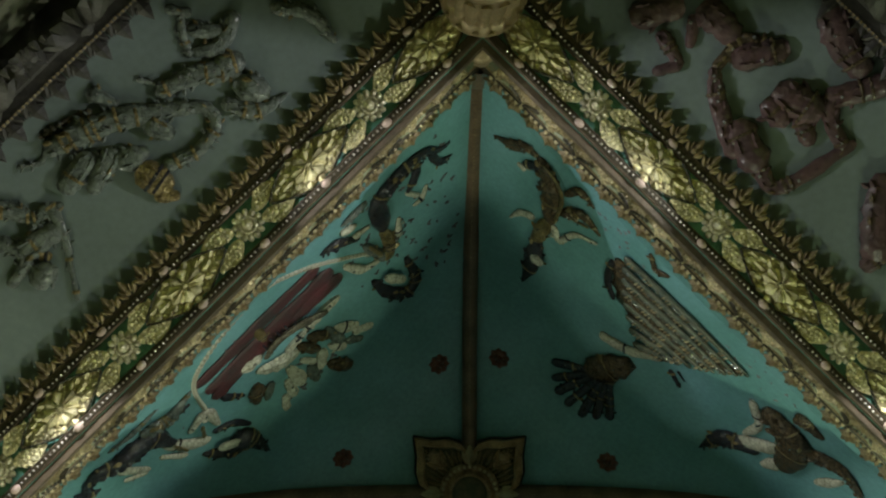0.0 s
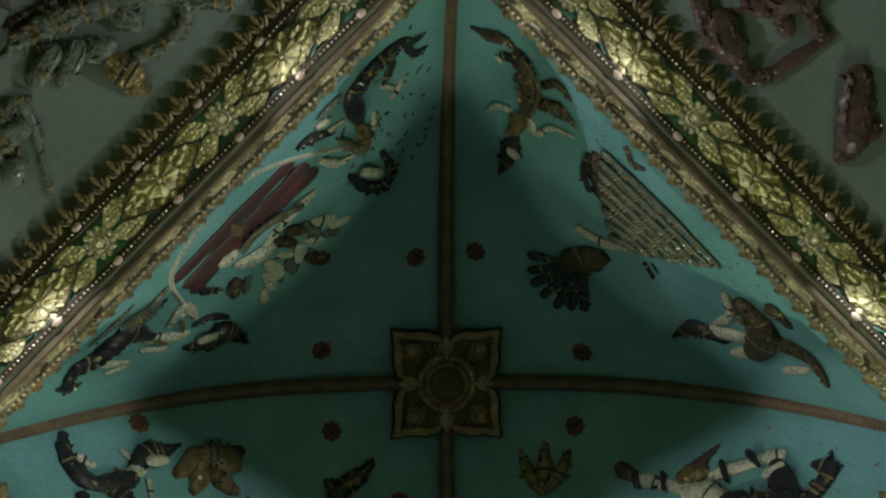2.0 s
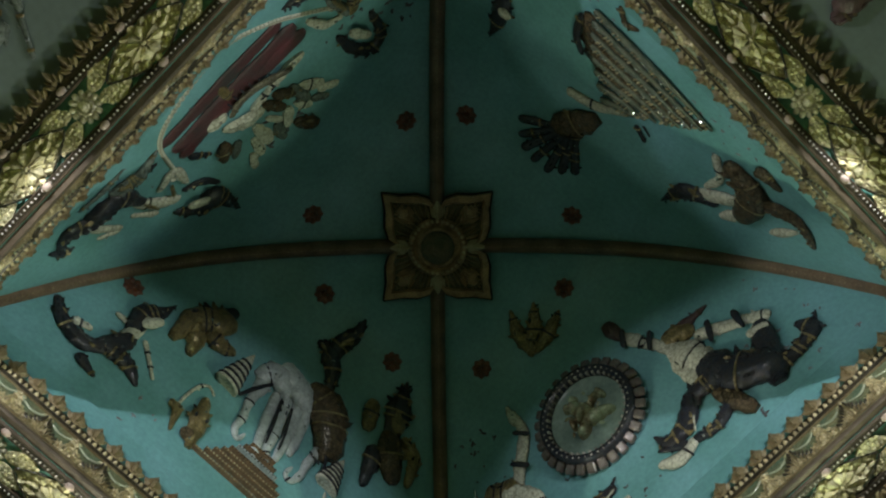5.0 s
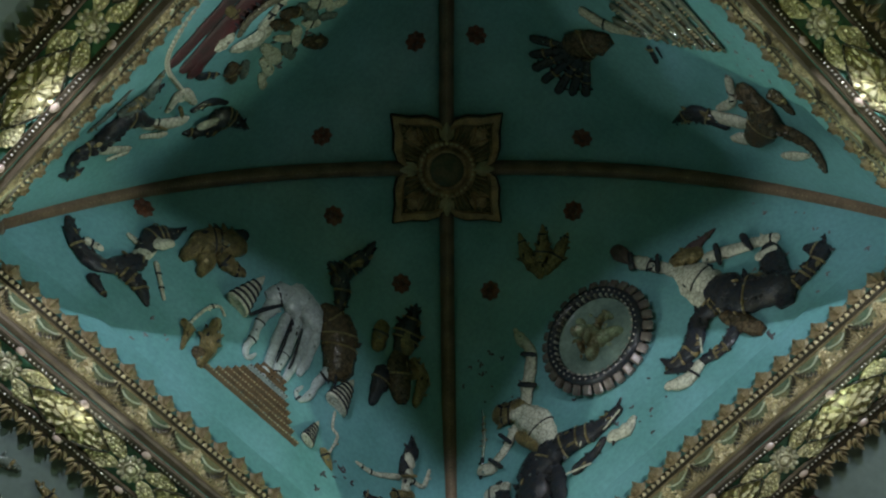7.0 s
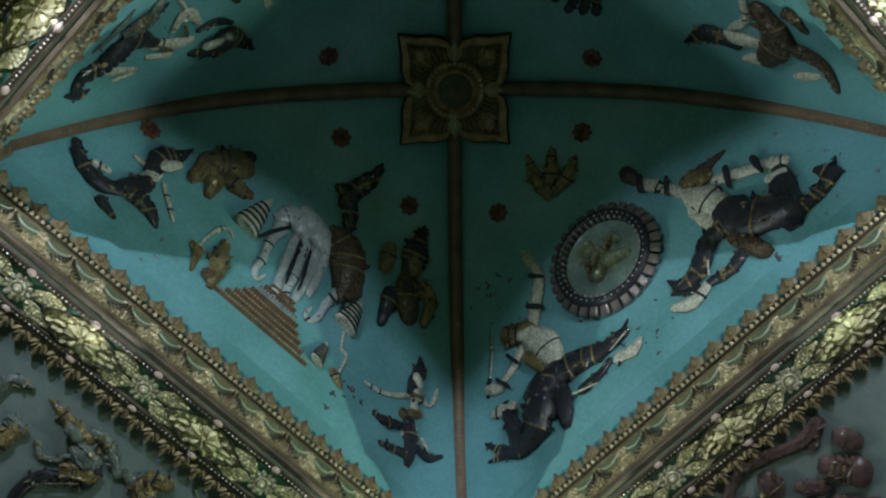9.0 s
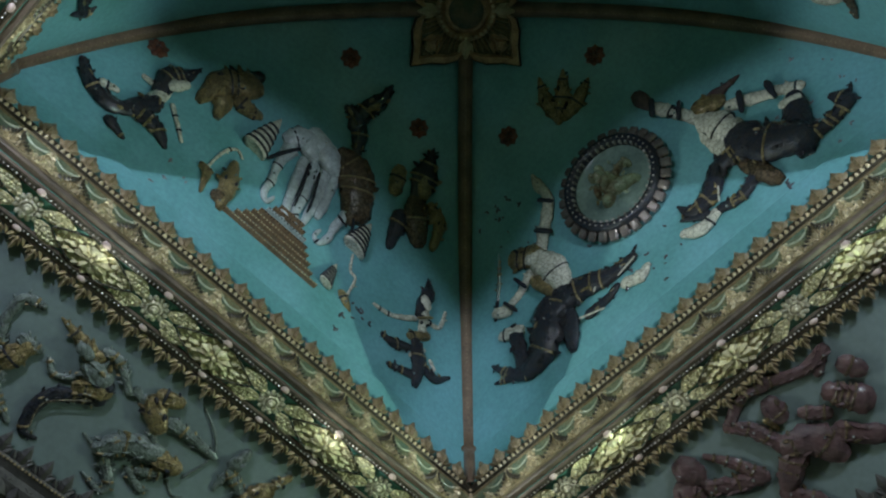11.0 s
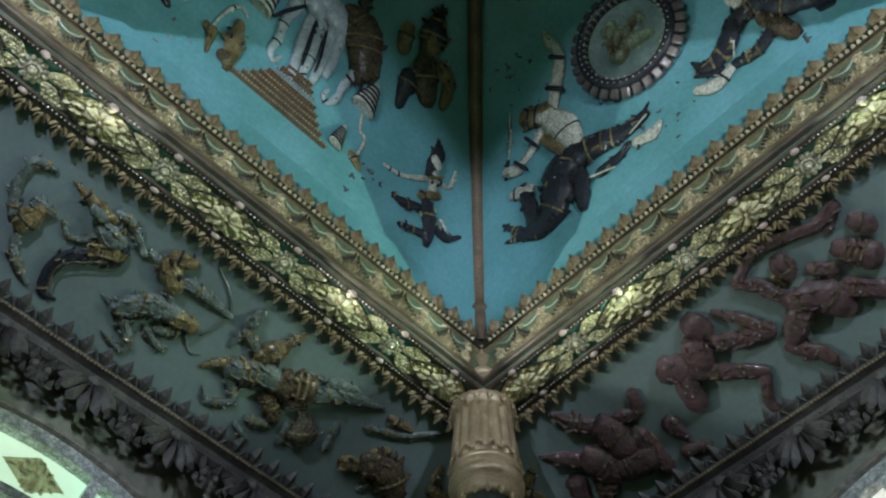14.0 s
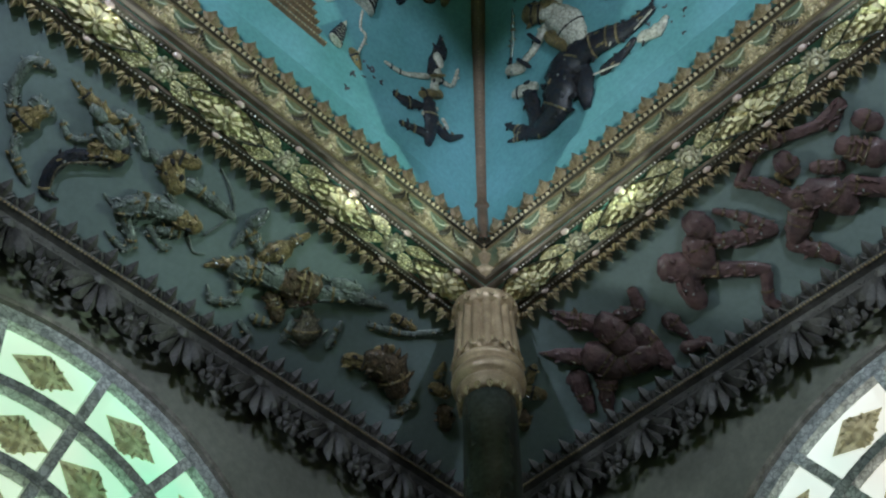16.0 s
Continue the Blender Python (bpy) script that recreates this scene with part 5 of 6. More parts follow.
relief("swimming_kinnari", "web", 1, "dark-tailed bird-woman relief with ivory limbs and pale face", [
    (1, (-1.28, 1.47, 0.008), (-1.21, 1.48, 0.022), (-1.15, 1.51, 0.034), (-1.05, 1.52, 0.046), (-0.93, 1.52, 0.050), (-0.81, 1.50, 0.066), (-0.77, 1.45, 0.060)),
    (1, (-1.26, 1.43, 0.006), (-1.19, 1.44, 0.026), (-1.17, 1.47, 0.026)),
    (1, (-1.09, 1.50, 0.020), (-1.03, 1.47, 0.034), (-0.97, 1.45, 0.020)),
    (0, (-1.05, 1.41, 0.016), (-1.00, 1.39, 0.020), (-0.95, 1.39, 0.016)),
    (0, (-0.96, 1.44, 0.018), (-0.99, 1.41, 0.016)),
    (2, (-0.76, 1.53, 0.022), (-0.68, 1.53, 0.028), (-0.61, 1.53, 0.012)),
    (0, (-0.60, 1.51, 0.030), (-0.64, 1.50, 0.024)),
    (0, (-0.62, 1.47, 0.028), (-0.69, 1.46, 0.020)),
    (1, (-0.44, 1.51, 0.010), (-0.52, 1.50, 0.036), (-0.61, 1.46, 0.022)),
    (3, (-0.73, 1.39, 0.034), (-0.72, 1.35, 0.044), (-0.67, 1.32, 0.040)),
    (2, (-0.62, 1.40, 0.028), (-0.64, 1.33, 0.032)),
    (0, (-0.83, 1.39, 0.020), (-0.78, 1.35, 0.026)),
    (0, (-0.48, 1.40, 0.026), (-0.52, 1.35, 0.030), (-0.60, 1.33, 0.020)),
    (13, (-0.63, 1.41, 0.012), (-0.64, 1.36, 0.012)),
    (10, (-0.59, 1.25, 0.032), (-0.62, 1.21, 0.034)),
    (1, (-0.51, 1.26, 0.026), (-0.52, 1.19, 0.040), (-0.59, 1.12, 0.044), (-0.69, 1.14, 0.036), (-0.72, 1.23, 0.024)),
])
relief("red_banner", "web", 1, "dark red draped banner relief with a dull middle fold", [
    (6, (-0.34, 1.485, 0.052), (0.0, 1.487, 0.060), (0.42, 1.485, 0.050)),
    (6, (-0.36, 1.44, 0.070), (0.0, 1.44, 0.068), (0.42, 1.44, 0.058)),
    (6, (-0.38, 1.40, 0.060), (-0.1, 1.41, 0.060), (0.2, 1.42, 0.058), (0.44, 1.405, 0.050)),
    (3, (0.06, 1.465, 0.032), (0.07, 1.445, 0.029)),
    (1, (0.44, 1.37, 0.030), (0.40, 1.33, 0.014)),
])
# chain of ivory beads that frames the banner
chain = thing("bead_chain", "sagging chain of ivory beads on the blue plaster", "chain", side_matrix(1), "reliefs of the vault")
bm = bmesh.new()
dome(bm, Matrix.Identity(4), 0.021, 0.015, 0.016, 8, 2)
CHAIN_BEAD = mesh_data("bead", smooth(bm), IVORY)
sag = spline([(0.55, 1.40), (0.47, 1.485), (0.33, 1.53), (0.03, 1.56), (-0.16, 1.56), (-0.34, 1.51), (-0.47, 1.45), (-0.60, 1.38)], 9)
for a, b in zip(sag, sag[1:]):
    o, n = surface("web", (a[0] + b[0]) / 2, (a[1] + b[1]) / 2)
    t = (surface("web", *b)[0] - surface("web", *a)[0]).normalized()
    m = Matrix((t, n.cross(t), n)).transposed().to_4x4()
    m.translation = o
    share("bead", CHAIN_BEAD, chain, m)
relief("stacked_shrine", "web", 1, "heap of ivory blocks shaped like a shrine roof", [
    (0, (-0.31, 1.34, 0.030), (-0.22, 1.345, 0.044), (-0.14, 1.34, 0.040)),
    (0, (-0.12, 1.34, 0.026), (0.05, 1.33, 0.034)),
    (0, (0.25, 1.405, 0.044), (0.19, 1.40, 0.046)),
    (0, (0.22, 1.35, 0.036), (0.14, 1.32, 0.062), (0.06, 1.30, 0.040)),
    (0, (0.15, 1.24, 0.042), (0.16, 1.2, 0.050)),
    (0, (0.22, 1.21, 0.034), (0.24, 1.17, 0.036)),
    (0, (0.3, 1.17, 0.030), (0.33, 1.14, 0.032)),
    (0, (-0.02, 1.2, 0.040), (0.02, 1.17, 0.040)),
    (0, (-0.1, 1.19, 0.032), (-0.12, 1.16, 0.032)),
    (0, (-0.2, 1.23, 0.040), (-0.25, 1.19, 0.036)),
    (0, (-0.25, 1.16, 0.034), (-0.31, 1.13, 0.028)),
    (0, (0.06, 1.24, 0.026), (0.04, 1.21, 0.026)),
])
relief("shrine_base", "web", 1, "grey-brown arched railing and umber blocks under a shrine", [
    (18, (0.14, 1.395, 0.022), (0.05, 1.41, 0.030), (-0.05, 1.40, 0.032), (-0.15, 1.375, 0.030), (-0.22, 1.35, 0.018)),
    (5, (-0.08, 1.29, 0.040), (-0.13, 1.25, 0.036)),
    (2, (-0.15, 1.25, 0.036), (-0.15, 1.2, 0.038)),
    (5, (0.0, 1.29, 0.034), (-0.02, 1.25, 0.036)),
    (2, (0.08, 1.18, 0.036), (0.1, 1.14, 0.030)),
    (5, (0.34, 1.3, 0.046), (0.38, 1.27, 0.036)),
    (2, (0.28, 1.27, 0.030), (0.34, 1.24, 0.026)),
    (2, (-0.18, 1.15, 0.028), (-0.22, 1.12, 0.024)),
    (5, (-0.02, 1.12, 0.040), (-0.05, 1.08, 0.050)),
    *[(11, (0.11 - 0.048 * q, 1.39 + 0.028 * math.sin(q * 0.6) - 0.006 * q, 0.008), (0.10 - 0.048 * q, 1.435 + 0.018 * math.sin(q * 0.6) - 0.008 * q, 0.006)) for q in range(6)],
])
relief("mermaid", "web", 1, "dark-tailed mermaid relief with ivory arms and flaming black hair", [
    (1, (1.24, 1.48, 0.006), (1.17, 1.50, 0.028), (1.07, 1.52, 0.042), (0.99, 1.50, 0.062), (0.89, 1.49, 0.078), (0.80, 1.47, 0.066), (0.79, 1.42, 0.045)),
    (1, (1.15, 1.47, 0.012), (1.19, 1.48, 0.026), (1.20, 1.50, 0.022)),
    (2, (0.92, 1.54, 0.008), (0.79, 1.53, 0.020), (0.64, 1.53, 0.008)),
    (2, (0.76, 1.50, 0.040), (0.65, 1.48, 0.048), (0.49, 1.49, 0.012)),
    (1, (0.78, 1.47, 0.024), (0.64, 1.47, 0.026), (0.56, 1.46, 0.012)),
    (0, (1.01, 1.45, 0.030), (0.98, 1.40, 0.022)),
    (0, (1.06, 1.42, 0.018), (1.00, 1.39, 0.018)),
    (0, (0.80, 1.40, 0.036), (0.77, 1.35, 0.042), (0.72, 1.31, 0.036)),
    (0, (0.69, 1.38, 0.022), (0.57, 1.39, 0.040), (0.59, 1.33, 0.026)),
    (0, (0.88, 1.38, 0.018), (0.84, 1.33, 0.024)),
    (13, (0.79, 1.39, 0.010), (0.79, 1.35, 0.010)),
    (13, (0.64, 1.37, 0.012), (0.68, 1.34, 0.012)),
    (1, (0.78, 1.25, 0.026), (0.72, 1.20, 0.050), (0.62, 1.18, 0.080), (0.60, 1.12, 0.050), (0.60, 1.03, 0.004)),
    (1, (0.64, 1.30, 0.020), (0.56, 1.27, 0.028), (0.53, 1.22, 0.022)),
    (10, (0.69, 1.24, 0.034), (0.64, 1.21, 0.032)),
])
relief("feathered_dancer", "web", 2, "brown feathered bird-woman relief with gilt belt and dark crown", [
    (5, (1.33, 1.47, 0.008), (1.24, 1.49, 0.032), (1.16, 1.52, 0.030), (1.08, 1.52, 0.012)),
    (5, (1.06, 1.52, 0.036), (0.98, 1.50, 0.060), (0.91, 1.46, 0.064), (0.85, 1.41, 0.046)),
    (13, (1.04, 1.53, 0.008), (0.94, 1.52, 0.012), (0.86, 1.49, 0.012), (0.81, 1.42, 0.010)),
    (1, (1.06, 1.50, 0.034), (1.11, 1.48, 0.028)),
    (0, (1.14, 1.46, 0.018), (1.11, 1.46, 0.018)),
    (5, (0.86, 1.51, 0.022), (0.83, 1.54, 0.028), (0.73, 1.53, 0.008)),
    (5, (0.81, 1.45, 0.030), (0.74, 1.49, 0.038), (0.61, 1.48, 0.010)),
    (3, (0.77, 1.45, 0.010), (0.68, 1.47, 0.010)),
    (0, (0.99, 1.29, 0.012), (0.97, 1.33, 0.022), (0.92, 1.35, 0.026)),
    (0, (0.78, 1.38, 0.026), (0.72, 1.36, 0.022), (0.69, 1.42, 0.018), (0.59, 1.45, 0.014)),
    (3, (0.83, 1.36, 0.042), (0.82, 1.32, 0.046)),
    (0, (0.83, 1.31, 0.022), (0.80, 1.33, 0.022)),
    (10, (0.74, 1.25, 0.034), (0.71, 1.25, 0.032)),
    (1, (0.80, 1.30, 0.030), (0.76, 1.25, 0.058), (0.72, 1.18, 0.044), (0.69, 1.10, 0.003)),
])
# great wing: overlapping rows of bronze vanes with gilt bars, on a dark backing
wing = thing("feather_wing", "large bronze and mirror feather wing relief in ribbed rows", "wing", side_matrix(2), "reliefs of the vault")
bm = bmesh.new()
limb(bm, "web", [(0.43, 1.46, 0.040), (0.28, 1.42, 0.13), (0.07, 1.40, 0.165), (-0.15, 1.42, 0.115), (-0.35, 1.48, 0.020)], 0, 0.10)
part("backing", bm, UMBER, wing, "dark umber backing")
rnd = random.Random(21)
VANE = material("bronze_green_vane", (0.20, 0.20, 0.155), 0.22, 0.35, 0.4, 24, 0.5, 100, second=(0.10, 0.12, 0.10))
for i in range(8):
    a = i / 7
    u0, u1 = 0.43 - 0.035 * i - 0.16 * a * a, -0.37 + 0.012 * i + 0.16 * a ** 1.5
    p0, p1 = 1.495 - 0.21 * a, 1.50 - 0.175 * a
    bm = bmesh.new()
    limb(bm, "web", [(u0, p0, 0.026), ((u0 + u1) / 2, (p0 + p1) / 2 + 0.004, 0.027), (u1, p1, 0.014)], 0, 0.5, 7, 0.010)
    vane = part("feather", bm, VANE, wing)
    bars, mirrors = bmesh.new(), bmesh.new()
    count = int((u0 - u1) / 0.021)
    for q in range(1, count):
        f = q / count
        o, n = surface("web", u0 + (u1 - u0) * f, p0 + (p1 - p0) * f)
        m = Matrix((Vector((1, 0, 0)), n.cross(Vector((1, 0, 0))).normalized(), n)).transposed().to_4x4()
        m.translation = o + n * 0.028
        if (q + 2 * i) % 6 < 3:
            chip(bars, m @ at(-0.002, -0.018, 78 + rnd.uniform(-12, 12)), 0.038, 0.013, 0.013, 0.5, 3)
        elif rnd.random() < (0.55 if i < 4 else 0.25):
            dome(mirrors, m @ at(0, rnd.uniform(-0.008, 0.008), rnd.uniform(0, 90)), 0.014, 0.009, 0.008, 6, 1)
    tagged(part("gilt_barring", smooth(bars, False), PALEGOLD, vane), kind="stuff")
    tagged(part("mirror_chips", smooth(mirrors, False), MIRROR, vane, "mirror mosaic chips"), kind="stuff")
relief("pale_ribbon", "web", 2, "pale ribbon relief under a feather wing", [
    (0, (0.16, 1.2, 0.036), (0.01, 1.24, 0.034), (-0.10, 1.315, 0.026), (-0.18, 1.36, 0.012)),
])
relief("brown_tendril", "web", 2, "small brown tendril relief above a feather wing", [
    (5, (0.38, 1.55, 0.015), (0.31, 1.53, 0.018), (0.26, 1.54, 0.017)),
])
relief("dark_leaf", "web", 2, "small black leaf relief below a feather wing", [
    (1, (-0.2, 1.3, 0.017), (-0.29, 1.28, 0.014)),
    (1, (-0.22, 1.32, 0.010), (-0.28, 1.31, 0.006)),
])
relief("dark_leaf", "web", 2, "black flame-edged leaf relief beside a feather wing", [
    (1, (0.46, 1.44, 0.020), (0.40, 1.385, 0.024), (0.31, 1.35, 0.018)),
])
relief("sunburst", "web", 2, "dark lacquer sunburst relief with fan-like rays", [
    (1, (0.04, 1.03, 0.023), (0.21, 0.92, 0.03)),
    (1, (0.03, 1.02, 0.023), (0.14, 0.86, 0.03)),
    (1, (0.01, 1.02, 0.023), (0.07, 0.82, 0.03)),
    (1, (-0.02, 1.02, 0.023), (-0.02, 0.81, 0.03)),
    (1, (-0.04, 1.03, 0.023), (-0.12, 0.82, 0.03)),
    (1, (-0.05, 1.05, 0.023), (-0.18, 0.87, 0.03)),
    (1, (-0.05, 1.07, 0.023), (-0.23, 0.92, 0.03)),
    (5, (0.02, 1.08, 0.097), (-0.02, 1.15, 0.079)),
])
relief("lower_kinnari", "web", 2, "crowned woman relief with brown wings and ivory arms", [
    (1, (-0.66, 1.14, 0.004), (-0.66, 1.26, 0.06), (-0.77, 1.31, 0.051)),
    (0, (-0.72, 1.31, 0.047), (-0.8, 1.37, 0.05)),
    (0, (-0.54, 1.44, 0.027), (-0.66, 1.4, 0.029), (-0.68, 1.35, 0.025)),
    (5, (-0.63, 1.46, 0.071), (-0.8, 1.45, 0.096), (-0.9, 1.38, 0.074)),
    (3, (-0.64, 1.47, 0.024), (-0.74, 1.46, 0.024)),
    (5, (-0.69, 1.52, 0.046), (-0.81, 1.52, 0.023)),
    (5, (-0.9, 1.46, 0.047), (-0.98, 1.49, 0.047), (-1.1, 1.49, 0.031), (-1.21, 1.47, 0.019)),
    (0, (-1.08, 1.42, 0.035), (-1.09, 1.45, 0.024)),
    (0, (-0.9, 1.33, 0.047), (-0.91, 1.36, 0.033)),
    (3, (-0.83, 1.42, 0.021), (-0.87, 1.46, 0.021)),
])
relief("bent_warrior", "cove", 0, "weathered grey warrior relief with raised arms and gilt belt", [
    (2, (-0.71, 2.02, 0.018), (-0.8, 2.04, 0.027), (-0.8, 2.17, 0.025)),
    (2, (-0.8, 2.17, 0.025), (-0.73, 2.28, 0.023)),
    (3, (-0.67, 2.28, 0.051), (-0.65, 2.2, 0.048)),
    (2, (-0.68, 2.18, 0.038), (-0.6, 2.18, 0.025)),
    (2, (-0.66, 2.34, 0.018), (-0.62, 2.41, 0.022), (-0.5, 2.48, 0.014)),
])
relief("blade_dancer", "cove", 0, "grey crowned dancer relief over a dark glass blade", [
    (3, (-0.62, 2.01, 0.005), (-0.51, 2.03, 0.028), (-0.42, 2.05, 0.039)),
    (12, (-0.47, 2.05, 0.031), (-0.42, 2.06, 0.028)),
    (2, (-0.38, 2.1, 0.052), (-0.3, 2.12, 0.06)),
    (3, (-0.42, 2.07, 0.036), (-0.37, 2.04, 0.031)),
    (2, (-0.37, 2.01, 0.026), (-0.29, 2.01, 0.023), (-0.17, 2.09, 0.02)),
    (2, (-0.39, 2.17, 0.018), (-0.48, 2.22, 0.015), (-0.54, 2.18, 0.012)),
    (3, (-0.36, 2.2, 0.039), (-0.26, 2.15, 0.05)),
    (1, (-0.27, 2.13, 0.044), (-0.25, 2.19, 0.034)),
    (1, (-0.24, 2.21, 0.012), (-0.41, 2.27, 0.034), (-0.45, 2.38, 0.031), (-0.42, 2.47, 0.021), (-0.35, 2.47, 0.007)),
    (18, (-0.28, 2.21, 0.005), (-0.43, 2.33, 0.005), (-0.41, 2.44, 0.004)),
])
relief("archer_on_lion", "cove", 0, "grey archer relief drawing a bow on a striding striped lion", [
    (3, (-0.06, 2.06, 0.045), (0.03, 2.12, 0.056)),
    (2, (-0.09, 2.07, 0.029), (-0.05, 2.06, 0.027)),
    (3, (-0.04, 2.01, 0.043), (0.04, 1.99, 0.032)),
    (2, (-0.15, 2.06, 0.021), (-0.05, 2.1, 0.021)),
    (2, (0.08, 2.08, 0.038), (0.2, 2.08, 0.027), (0.34, 2.09, 0.019)),
    (2, (0.15, 1.94, 0.005), (0.26, 2, 0.007), (0.33, 2.09, 0.007), (0.29, 2.24, 0.006)),
    (2, (-0.1, 2.35, 0.045), (-0.02, 2.27, 0.056), (0.12, 2.23, 0.049)),
    (13, (-0.08, 2.27, 0.007), (-0.02, 2.33, 0.007)),
    (13, (-0.05, 2.23, 0.007), (0.02, 2.29, 0.007)),
    (13, (0, 2.21, 0.007), (0.07, 2.27, 0.007)),
    (3, (0.15, 2.24, 0.049), (0.23, 2.23, 0.041)),
    (2, (0.24, 2.29, 0.007), (0.3, 2.33, 0.006), (0.35, 2.31, 0.004)),
    (2, (-0.12, 2.36, 0.013), (-0.2, 2.34, 0.007)),
    (2, (-0.05, 2.38, 0.03), (0.03, 2.44, 0.024), (0.03, 2.49, 0.019), (-0.09, 2.47, 0.007)),
    (2, (0.11, 2.33, 0.027), (0.2, 2.29, 0.022)),
    (2, (0.06, 2.35, 0.019), (0.16, 2.39, 0.019), (0.2, 2.37, 0.007)),
    (2, (0.02, 2.16, 0.021), (0.12, 2.23, 0.019)),
])
relief("small_warrior", "cove", 0, "small grey crouching warrior relief with a round helmet", [
    (2, (0.45, 1.98, 0.024), (0.44, 2.06, 0.041)),
    (2, (0.45, 2.1, 0.034), (0.55, 2.14, 0.027)),
    (2, (0.44, 2.13, 0.023), (0.44, 2.2, 0.014)),
])
relief("horse_rider", "cove", 0, "grey and umber rider relief on a rearing horse with a bow", [
    (3, (0.39, 2.35, 0.011), (0.46, 2.29, 0.028), (0.54, 2.25, 0.034)),
    (2, (0.52, 2.28, 0.056), (0.65, 2.22, 0.071), (0.76, 2.21, 0.057)),
    (13, (0.53, 2.22, 0.007), (0.61, 2.28, 0.007)),
    (13, (0.57, 2.2, 0.007), (0.65, 2.27, 0.007)),
    (2, (0.54, 2.32, 0.028), (0.62, 2.4, 0.023), (0.52, 2.47, 0.02)),
    (2, (0.52, 2.47, 0.017), (0.46, 2.42, 0.007)),
    (3, (0.6, 2.15, 0.051), (0.64, 2.08, 0.059)),
    (3, (0.64, 2.07, 0.031), (0.69, 1.95, 0.017)),
    (3, (0.87, 2.39, 0.007), (0.79, 2.27, 0.007), (0.78, 2.16, 0.007), (0.81, 2.08, 0.006)),
    (5, (0.79, 2.19, 0.086), (0.88, 2.15, 0.075)),
    (2, (0.84, 2.09, 0.014), (0.94, 2.07, 0.01)),
    (2, (0.75, 2.43, 0.026), (0.85, 2.4, 0.02)),
    (2, (0.71, 2.48, 0.017), (0.81, 2.51, 0.012)),
    (5, (0.75, 2.29, 0.043), (0.85, 2.36, 0.038)),
])
relief("fallen_soldier", "cove", 0, "grey soldier relief leaning back behind a pale bell-shaped shield", [
    (9, (0.86, 2.25, 0.043), (0.93, 2.19, 0.038)),
    (2, (0.93, 2.16, 0.043), (1.06, 2.08, 0.044), (1.28, 2.01, 0.012)),
    (2, (0.98, 2.06, 0.038), (1.08, 2.02, 0.026)),
    (8, (0.96, 2.26, 0.029), (1.02, 2.34, 0.079)),
    (7, (0.97, 2.42, 0.007), (1.07, 2.4, 0.009), (1.11, 2.28, 0.007)),
    (2, (0.94, 2.34, 0.026), (0.95, 2.44, 0.02)),
    (2, (1.17, 2.34, 0.021), (1.14, 2.21, 0.015)),
    (2, (1.11, 2.02, 0.018), (1.19, 2.06, 0.01)),
])
relief("crawling_soldier", "cove", 0, "umber crawling soldier relief with an outstretched beaded arm", [
    (2, (1.27, 2.14, 0.018), (1.47, 2.06, 0.021), (1.64, 1.92, 0.015)),
    (3, (1.35, 2.03, 0.027), (1.48, 2.02, 0.021)),
    (3, (1.31, 2.34, 0.045), (1.39, 2.31, 0.042)),
    (5, (1.42, 2.27, 0.075), (1.53, 2.26, 0.094), (1.64, 2.32, 0.074)),
    (3, (1.41, 2.22, 0.03), (1.46, 2.17, 0.024)),
    (2, (1.65, 2.33, 0.031), (1.72, 2.44, 0.019)),
    (8, (1.74, 2.41, 0.025), (1.79, 2.34, 0.019)),
    (2, (1.47, 2.41, 0.015), (1.49, 2.37, 0.011)),
])
relief("demon_captain", "cove", 3, "rose-brown demon captain relief with raised arms and wide stance", [
    (9, (0.31, 1.95, 0.036), (0.18, 1.97, 0.033), (0.01, 1.91, 0.031)),
    (9, (-0.04, 2.01, 0.055), (-0.04, 2.06, 0.053)),
    (3, (-0.1, 2.05, 0.019), (-0.09, 2.11, 0.012)),
    (9, (-0.26, 1.97, 0.031), (-0.18, 2.05, 0.037), (-0.12, 2.19, 0.041)),
    (9, (-0.25, 1.97, 0.029), (-0.12, 1.9, 0.028), (0, 1.92, 0.027)),
    (9, (-0.1, 2.2, 0.068), (0.01, 2.24, 0.086), (0.05, 2.33, 0.068)),
    (9, (0.13, 2.18, 0.037), (0.05, 2.12, 0.034)),
    (9, (0.12, 2.28, 0.055), (0.25, 2.38, 0.048)),
    (9, (-0.12, 2.25, 0.069), (-0.23, 2.33, 0.05)),
    (9, (-0.26, 2.35, 0.038), (-0.17, 2.45, 0.04), (-0.14, 2.52, 0.025)),
    (9, (0.34, 2.06, 0.048), (0.37, 2.11, 0.048)),
    (9, (0.21, 2.12, 0.054), (0.29, 2.22, 0.072)),
    (9, (0.31, 1.95, 0.03), (0.22, 2.02, 0.024)),
    (3, (0.02, 2.17, 0.012), (0.04, 2.2, 0.012)),
    (3, (0.06, 2.28, 0.012), (0.09, 2.28, 0.012)),
])
